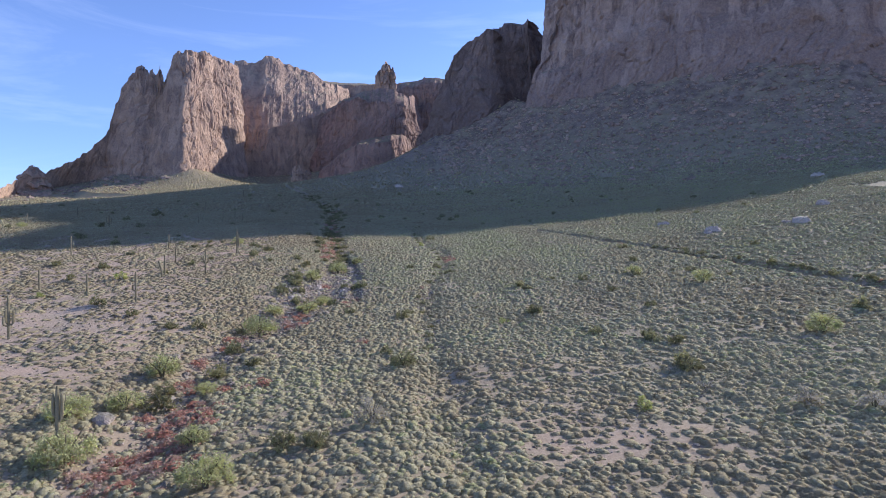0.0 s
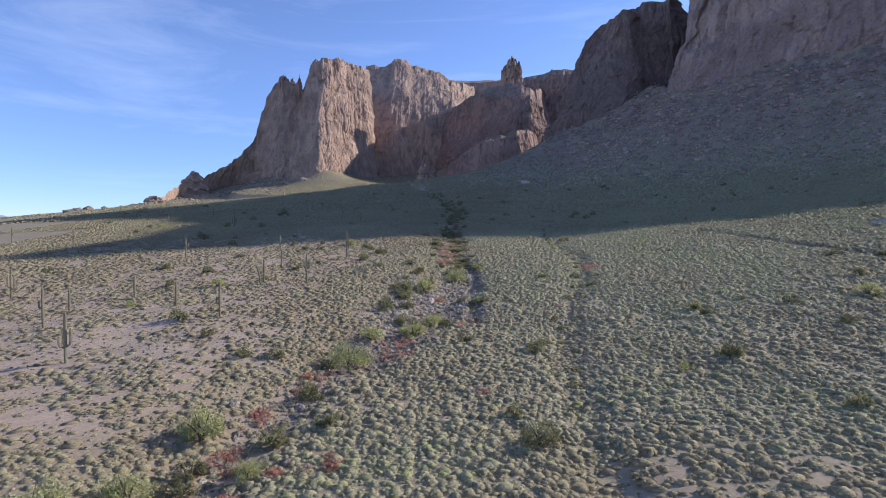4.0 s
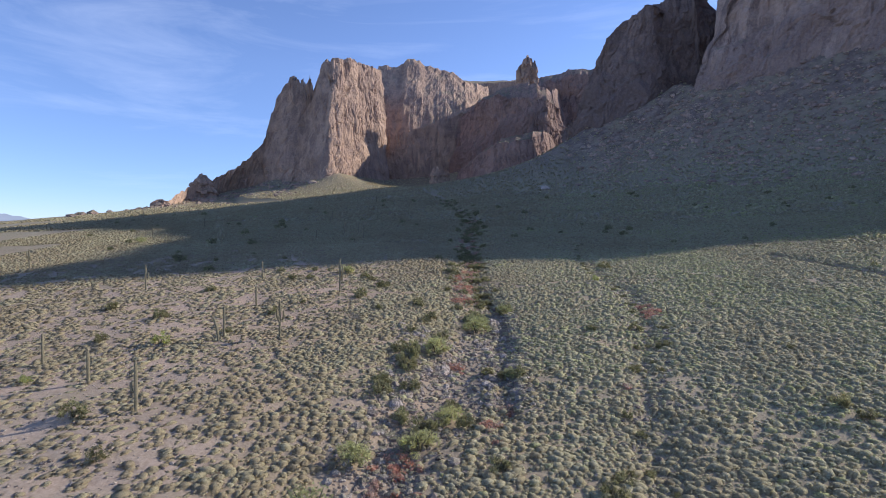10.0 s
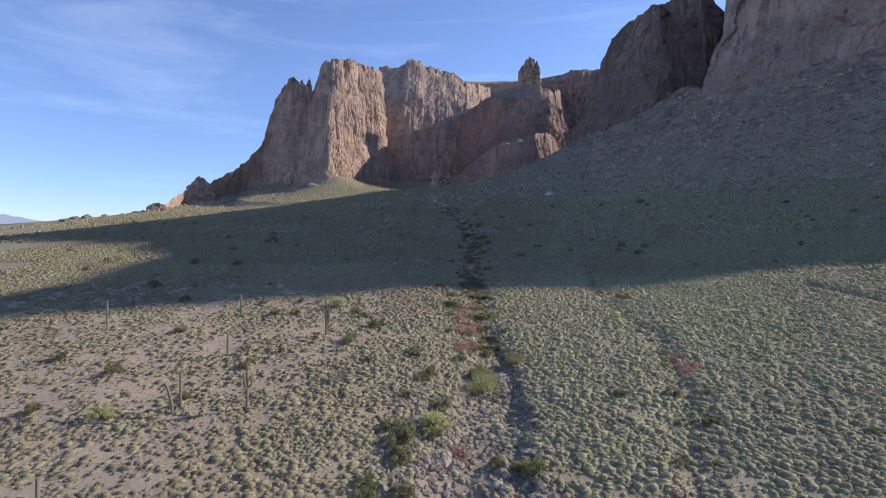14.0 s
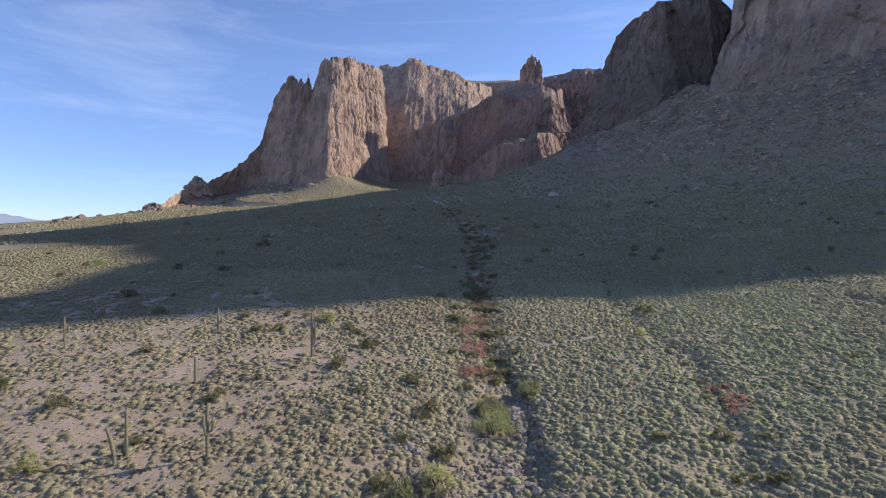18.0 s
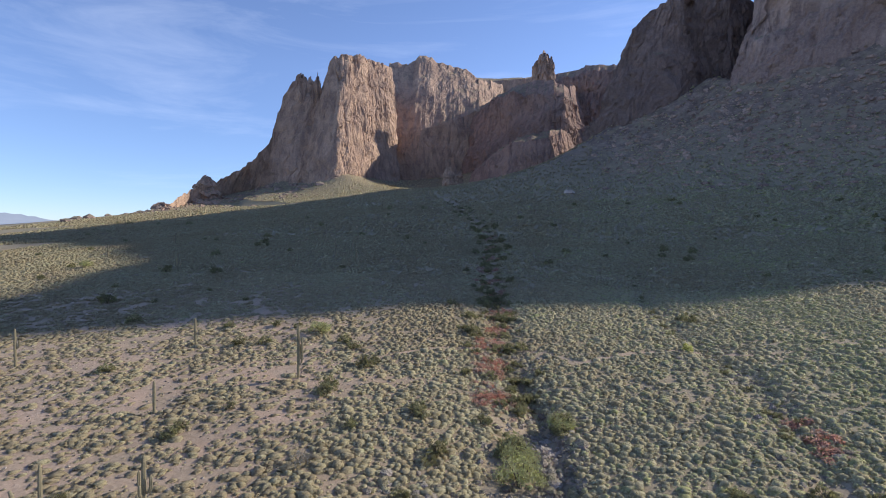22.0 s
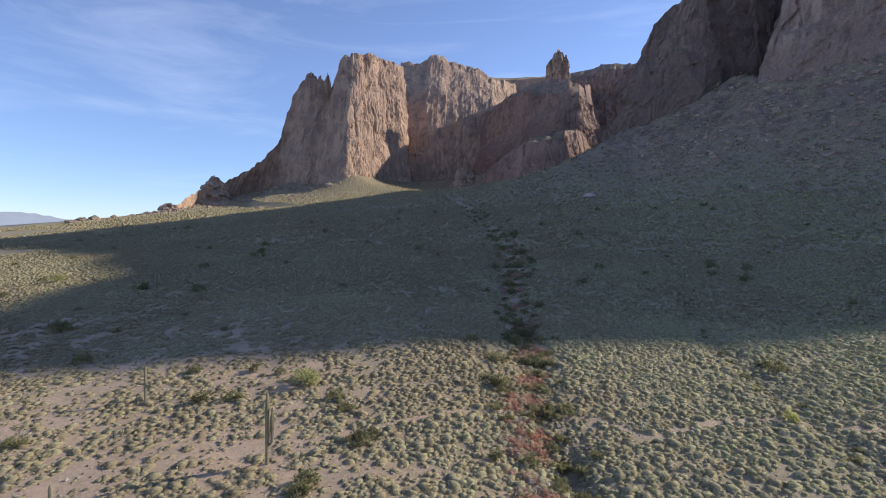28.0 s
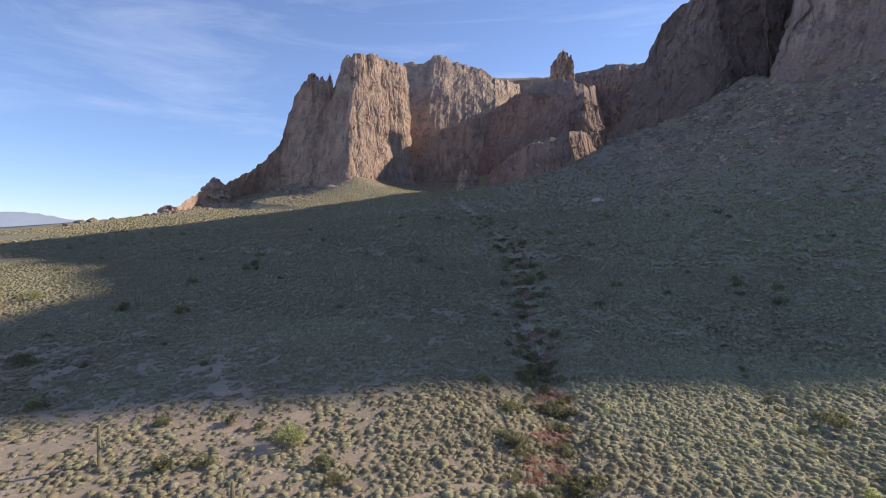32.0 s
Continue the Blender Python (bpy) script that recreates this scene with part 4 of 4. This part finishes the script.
set_out(DARK_KINDS[2:], [(-133.2, 210.3, 2.0), (-139.0, 237.8, 1.7), (-87.4, 277.5, 1.6), (-121.2, 181.0, 2.1), (-103.1, 170.1, 1.5), (-110.7, 183.2, 0.9), (-92.1, 188.3, 0.8), (-106.8, 195.3, 0.8),
    (-62.0, 318.4, 1.9), (-61.0, 284.5, 2.1), (-51.2, 259.8, 2.1), (-56.6, 253.0, 1.5), (-46.2, 243.3, 1.6), (-50.1, 235.9, 1.8), (-39.7, 215.9, 1.3), (-42.2, 196.1, 1.6),
    (6.4, 261.4, 1.6), (-0.1, 273.5, 1.7), (-18.1, 253.4, 1.2), (-32.7, 406.4, 1.8), (-86.6, 222.8, 0.9), (-139.6, 265.3, 1.9), (-148.5, 280.5, 1.7), (-110.4, 287.4, 1.6)])
r3 = random.Random(77)
stray = []
while len(stray) < 90:
    y = r3.uniform(105, 420)
    x = r3.uniform(-0.9 * y - 10, min(0.6 * y, 150))
    if (y > 195 or x > 4 or r3.random() < 0.25) and min(math.hypot(x - a, y - b) for a, b in WASH) > 6:
        stray.append((x, y, r3.uniform(0.7, 1.5) * (1 + max(0, y - 200) / 400)))
in_washes = []
for k in range(150):
    x, y = WASH[8 + k % 6]
    w, z = WASH[9 + k % 6]
    s = r3.random()
    in_washes.append((x + (w - x) * s + r3.gauss(0, 2.6), y + (z - y) * s, r3.uniform(0.7, 1.45) * (1 + max(0, y - 200) / 400)))
for k in range(26):
    x, y = TRACK[2 + k % 6]
    w, z = TRACK[3 + k % 6]
    s = r3.random()
    stray.append((x + (w - x) * s + 2.2 + r3.gauss(0, 0.5), y + (z - y) * s, r3.uniform(0.7, 1.2)))
stray += [(28.5, 73.0, 1.3), (30.8, 71.1, 1.2), (28.5, 61.2, 1.4), (35.3, 91.3, 1.1), (0.9, 133.4, 0.9), (42.7, 118.4, 1.1), (-32.0, 117.4, 1.7), (-33.4, 112.1, 1.4), (-32.6, 109.3, 1.5), (-29.0, 105.3, 1.5), (-24.7, 105.7, 1.1), (-22.1, 120.6, 1.2), (-58.6, 167.1, 1.2), (-51.4, 158.3, 1.3),
    (-45.7, 141.8, 1.0), (-52.1, 148.1, 1.3), (-19.8, 121.0, 1.2), (-35.1, 123.3, 1.4), (-29.5, 56.4, 1.9), (-29.2, 76.3, 1.6), (-27.8, 65.8, 1.6), (-31.5, 85.1, 1.4), (-37.9, 83.8, 1.2), (-29.9, 112.2, 1.3),
    (-21.5, 106.5, 1.3), (-17.0, 97.8, 1.2), (-24.5, 69.6, 1.2), (-23.9, 149.3, 1.5), (-39.3, 175.8, 1.3), (-39.9, 147.7, 1.3), (-32.5, 147.8, 1.2), (-35.4, 140.1, 1.4), (22.3, 78.6, 1.2), (15.9, 93.3, 1.3), (61.8, 78.9, 1.6)]
for k in range(48):
    x, y = GULLY[1 + k % 7]
    w, z = GULLY[2 + k % 7]
    s = r3.random()
    in_washes.append((x + (w - x) * s + r3.gauss(0, 1.3), y + (z - y) * s, r3.uniform(0.45, 0.85)))
set_out(DARK_KINDS, stray)
done_with(DARK_KINDS)
WASH_KINDS = [bush("desert_shrub", 40 + k, GREEN, 700, 15, 0.085, (1.0, 0.04, 1.15), 5, 0.035, "dull green shrub crowding the bed of a dry wash", "bush", "shrubs along the washes") for k in range(4)]
set_out(WASH_KINDS, in_washes)
done_with(WASH_KINDS)
PALE_KINDS = [bush("palo_verde", 60 + k, PALE, 2400, 34, 0.048, (1.0, 0.15, 1.35), 4, 0.06, "pale green palo verde tree beside the dry wash", "tree", "palo verde trees") for k in range(4)]
set_out(PALE_KINDS, [(-30.4, 43.2, 2.5), (-32.3, 54.7, 1.9), (-33.3, 64.0, 2.2), (-26.7, 60.3, 1.3), (-30.3, 96.1, 2.0), (-29.6, 87.0, 3.0), (-30.3, 125.5, 2.5), (-24.0, 107.5, 1.7), (-18.4, 120.5, 1.4), (-24.0, 150.5, 1.7), (-17.0, 38.5, 2.1), (-27.1, 139.7, 2.5), (-64.8, 170.3, 2.2),
    (-27.9, 143.8, 2.2), (49.4, 70.0, 2.1), (51.5, 107.0, 2.1), (42.7, 121.4, 1.9), (-35.5, 50.5, 2.2), (-22.0, 47.5, 1.6), (-169.7, 217.6, 2.1), (-25.2, 100.5, 2.1)])
done_with(PALE_KINDS)
BRIGHT_KINDS = [bush("flowering_bush", 80 + k, PALE, 500, 12, 0.09, (1.0, 0.05, 1.1), 6, 0.03, "bright yellow-green bush among grey scrub", "bush", "yellow-green bushes") for k in range(2)]
for k in BRIGHT_KINDS:
    tones = next(c for c in k.children if c.name.startswith("crown")).data.attributes["tone"].data
    for t in tones:
        t.value = 0.7 + 0.3 * t.value
set_out(BRIGHT_KINDS, [(19.1, 50.7, 1.1), (-69.5, 116.2, 1.6), (-7.2, 177.0, 1.1), (10.1, 89.5, 1.0), (-75.6, 101.1, 1.0)])
done_with(BRIGHT_KINDS)
DEAD_KINDS = [bush("dead_bush", 90 + k, DEAD, 420, 14, 0.07, (1.0, 0.15, 1.3), 7, 0.03, "bleached leafless bush with bare grey twigs", "dead bush", "dead bushes") for k in range(2)]
set_out(DEAD_KINDS, [(33.3, 48.8, 1.5), (37.4, 46.4, 1.5), (-6.5, 50.0, 1.9), (26.8, 54.6, 1.0), (-47.0, 134.0, 1.2)])
done_with(DEAD_KINDS)


# ---------------------------------------------------------------- rocks
def stone(seed, detail=2, flat=0.7):
    """A broken angular boulder of unit radius."""
    bm = bmesh.new()
    bmesh.ops.create_icosphere(bm, subdivisions=detail, radius=1)
    r2 = random.Random(seed)
    cuts = [(Vector((r2.gauss(0, 1), r2.gauss(0, 1), r2.gauss(0, 1))).normalized(), r2.uniform(0.55, 0.85)) for _ in range(7)]
    for v in bm.verts:
        for d, far in cuts:
            over = v.co.dot(d) - far
            if over > 0:
                v.co -= d * over * 0.9
        v.co *= 1 + 0.12 * noise.noise(v.co * 2.5 + Vector((seed, 0, 0)))
        v.co.z *= flat
    bm.verts.index_update()
    out = np.array([v.co[:] for v in bm.verts]), np.array([[v.index for v in f.verts] for f in bm.faces])
    bm.free()
    return out


BOULDERS = []
for k in range(4):
    v, f = stone(k + 3, 2)
    BOULDERS.append(tagged(new("boulder", mesh_of("boulder", v, f, WASH_ROCK)), "angular grey-pink boulder lying in the scrub", "boulder", "boulders"))
set_out(BOULDERS, [(78.3, 191.9, 2.2), (83.6, 167.6, 2.6), (-35.7, 71.8, 0.9), (-32.4, 51.4, 1.2), (-28.2, 121.7, 1.0), (-28.5, 124.5, 0.6), (-35.1, 131.5, 0.9), (-36.4, 130.2, 0.6),
    (-24.0, 140.8, 0.9), (-21.9, 138.2, 0.9), (-17.5, 116.0, 0.9), (-21.0, 127.3, 0.7), (-27.9, 120.4, 1.0), (-33.9, 130.7, 0.7), (-35.2, 133.4, 0.6), (-17.0, 115.6, 0.8), (-20.4, 112.0, 0.6), (-30.2, 107.8, 0.9), (107.6, 162.1, 3.4), (129.2, 184.8, 2.4), (195.7, 284.1, 3.6), (-40.3, 488.0, 5.0), (-22.6, 134.5, 0.7), (-20.4, 131.0, 0.6),
    (-34.0, 133.4, 0.7), (-29.6, 119.0, 0.7), (-26.2, 115.0, 0.6), (-23.5, 112.6, 0.7), (-33.2, 126.8, 0.6), (81.0, 165.5, 1.6), (104.0, 164.0, 1.6)])
done_with(BOULDERS)
PEBBLES = [stone(40 + k, 1) for k in range(5)]


def rubble(name, line, wide, per_metre, size, label):
    """Loose stones along a wash."""
    pts = np.array(line, float)
    s = np.concatenate([[0], np.cumsum(np.hypot(*np.diff(pts, axis=0).T))])
    at = rng.uniform(0, s[-1], int(s[-1] * per_metre))
    p = np.stack([np.interp(at, s, pts[:, 0]), np.interp(at, s, pts[:, 1])], 1) + rng.normal(0, wide, (len(at), 2))
    r = size * rng.gamma(3, 1 / 3, len(p)).clip(0.3, 3)
    return scatter(name, p, r, r, r * 0, PEBBLES, WASH_ROCK, rng, label, "rocks", 0.0, False)


rubble("wash_stones", WASH[:10], 2.4, 26, 0.22, "broken pinkish stones strewn along the dry wash")
rubble("bank_stones", [(-27, 92), (-30, 112), (-31, 128), (-36, 134)], 2.6, 46, 0.25, "grey rubble heaped on the bank of the wash")
rubble("channel_stones", [(-18, 112), (-21, 128), (-23, 142), (-26, 152)], 1.6, 36, 0.3, "dark rubble lining the side channel")
rubble("gully_stones", GULLY[1:8], 1.8, 8, 0.24, "small grey stones in the shallow gully")


# ---------------------------------------------------------------- dry red brush in the wash
RED_KINDS = [tuft_dome(pyr, 60, 2, 6, 0.2, 0.6) for _ in range(4)]


def red_brush():
    spots = [(-25, 44, 4.4, 90), (-26, 54, 3.2, 54), (2.3, 152, 1.6, 14), (0.6, 155.3, 1.2, 8), (76.5, 98, 2.0, 16), (62, 146, 1.6, 10), (68, 131, 1.8, 14), (73, 115, 1.8, 14), (55, 165, 1.6, 8), (-22, 62, 1.5, 5), (-26, 97, 2.4, 20), (-19, 106, 1.8, 18), (-25.2, 91.4, 1.8, 18), (-26.6, 123.2, 1.2, 8), (-17.7, 111.2, 1.2, 6), (-32.4, 71.2, 1.6, 12), (-31.4, 80.1, 1.6, 12), (-29.6, 62.3, 1.6, 12), (1.3, 150, 1.6, 14), (-4.6, 118.5, 0.8, 4),
             (-27, 124, 1.0, 5), (-32, 155, 2.4, 50), (-35, 165, 2.4, 70), (-36, 174, 2.2, 60), (-37, 182, 1.8, 44), (-38, 191, 2.2, 40), (-41, 203, 2.6, 32), (-45, 215, 2.6, 32), (-48, 230, 2.8, 32), (-51, 248, 2.8, 30), (-54, 268, 3.0, 28), (-60, 290, 3.0, 26), (-66, 312, 3.0, 24), (-11.4, 81.4, 1.0, 4)]
    p = np.concatenate([np.array([[x, y]]) + rng.normal(0, w * 0.62, (n, 2)) * [0.8, 1.3] for x, y, w, n in spots])
    r = rng.uniform(0.4, 1.0, len(p))
    return scatter("dry_brush", p, r, r * 0.75, rng.uniform(0, 0.98, len(p)), RED_KINDS, DRY, rng, "rust-red dry brush along the wash", "dry brush")


red_brush()


# ---------------------------------------------------------------- talus blocks under the cliffs
def talus_blocks(name, line, count, far, size, label):
    pts = np.array(line, float)
    s = np.concatenate([[0], np.cumsum(np.hypot(*np.diff(pts, axis=0).T))])
    at = rng.uniform(0, s[-1], count)
    p = np.stack([np.interp(at, s, pts[:, 0]), np.interp(at, s, pts[:, 1]) - rng.gamma(1.6, far / 1.6, count)], 1) + rng.normal(0, 12, (count, 2))
    p = p[to_line(p[:, 0], p[:, 1], line)[0] < 2.4 * far]
    r = size * rng.gamma(2.2, 1 / 2.2, len(p)).clip(0.3, 3.2)
    return scatter(name, p, r, r, r * 0, PEBBLES, CLIFF_ROCK, rng, label, "rocks", 0.2, False)


talus_blocks("talus_blocks", MASSIF[1:9], 7000, 95, 1.25, "dark fallen blocks scattered over the shaded talus")
talus_blocks("ridge_blocks", BUTTE[:6], 420, 60, 2.7, "pale fallen blocks below the butte")


def flat_stones():
    p = spread(-110, 60, 32, 175, 1.6, lambda x, y: np.where(in_view(x, y), 0.75 * bare(x, y) ** 1.5, 0))
    r = 0.12 * rng.gamma(2.5, 1 / 2.5, len(p)).clip(0.3, 3.2)
    return scatter("flat_stones", p, r, r, r * 0, [stone(50 + k, 0) for k in range(4)], WASH_ROCK, rng, "small pinkish stones strewn over bare soil", "rocks", 0.0, False)


flat_stones()
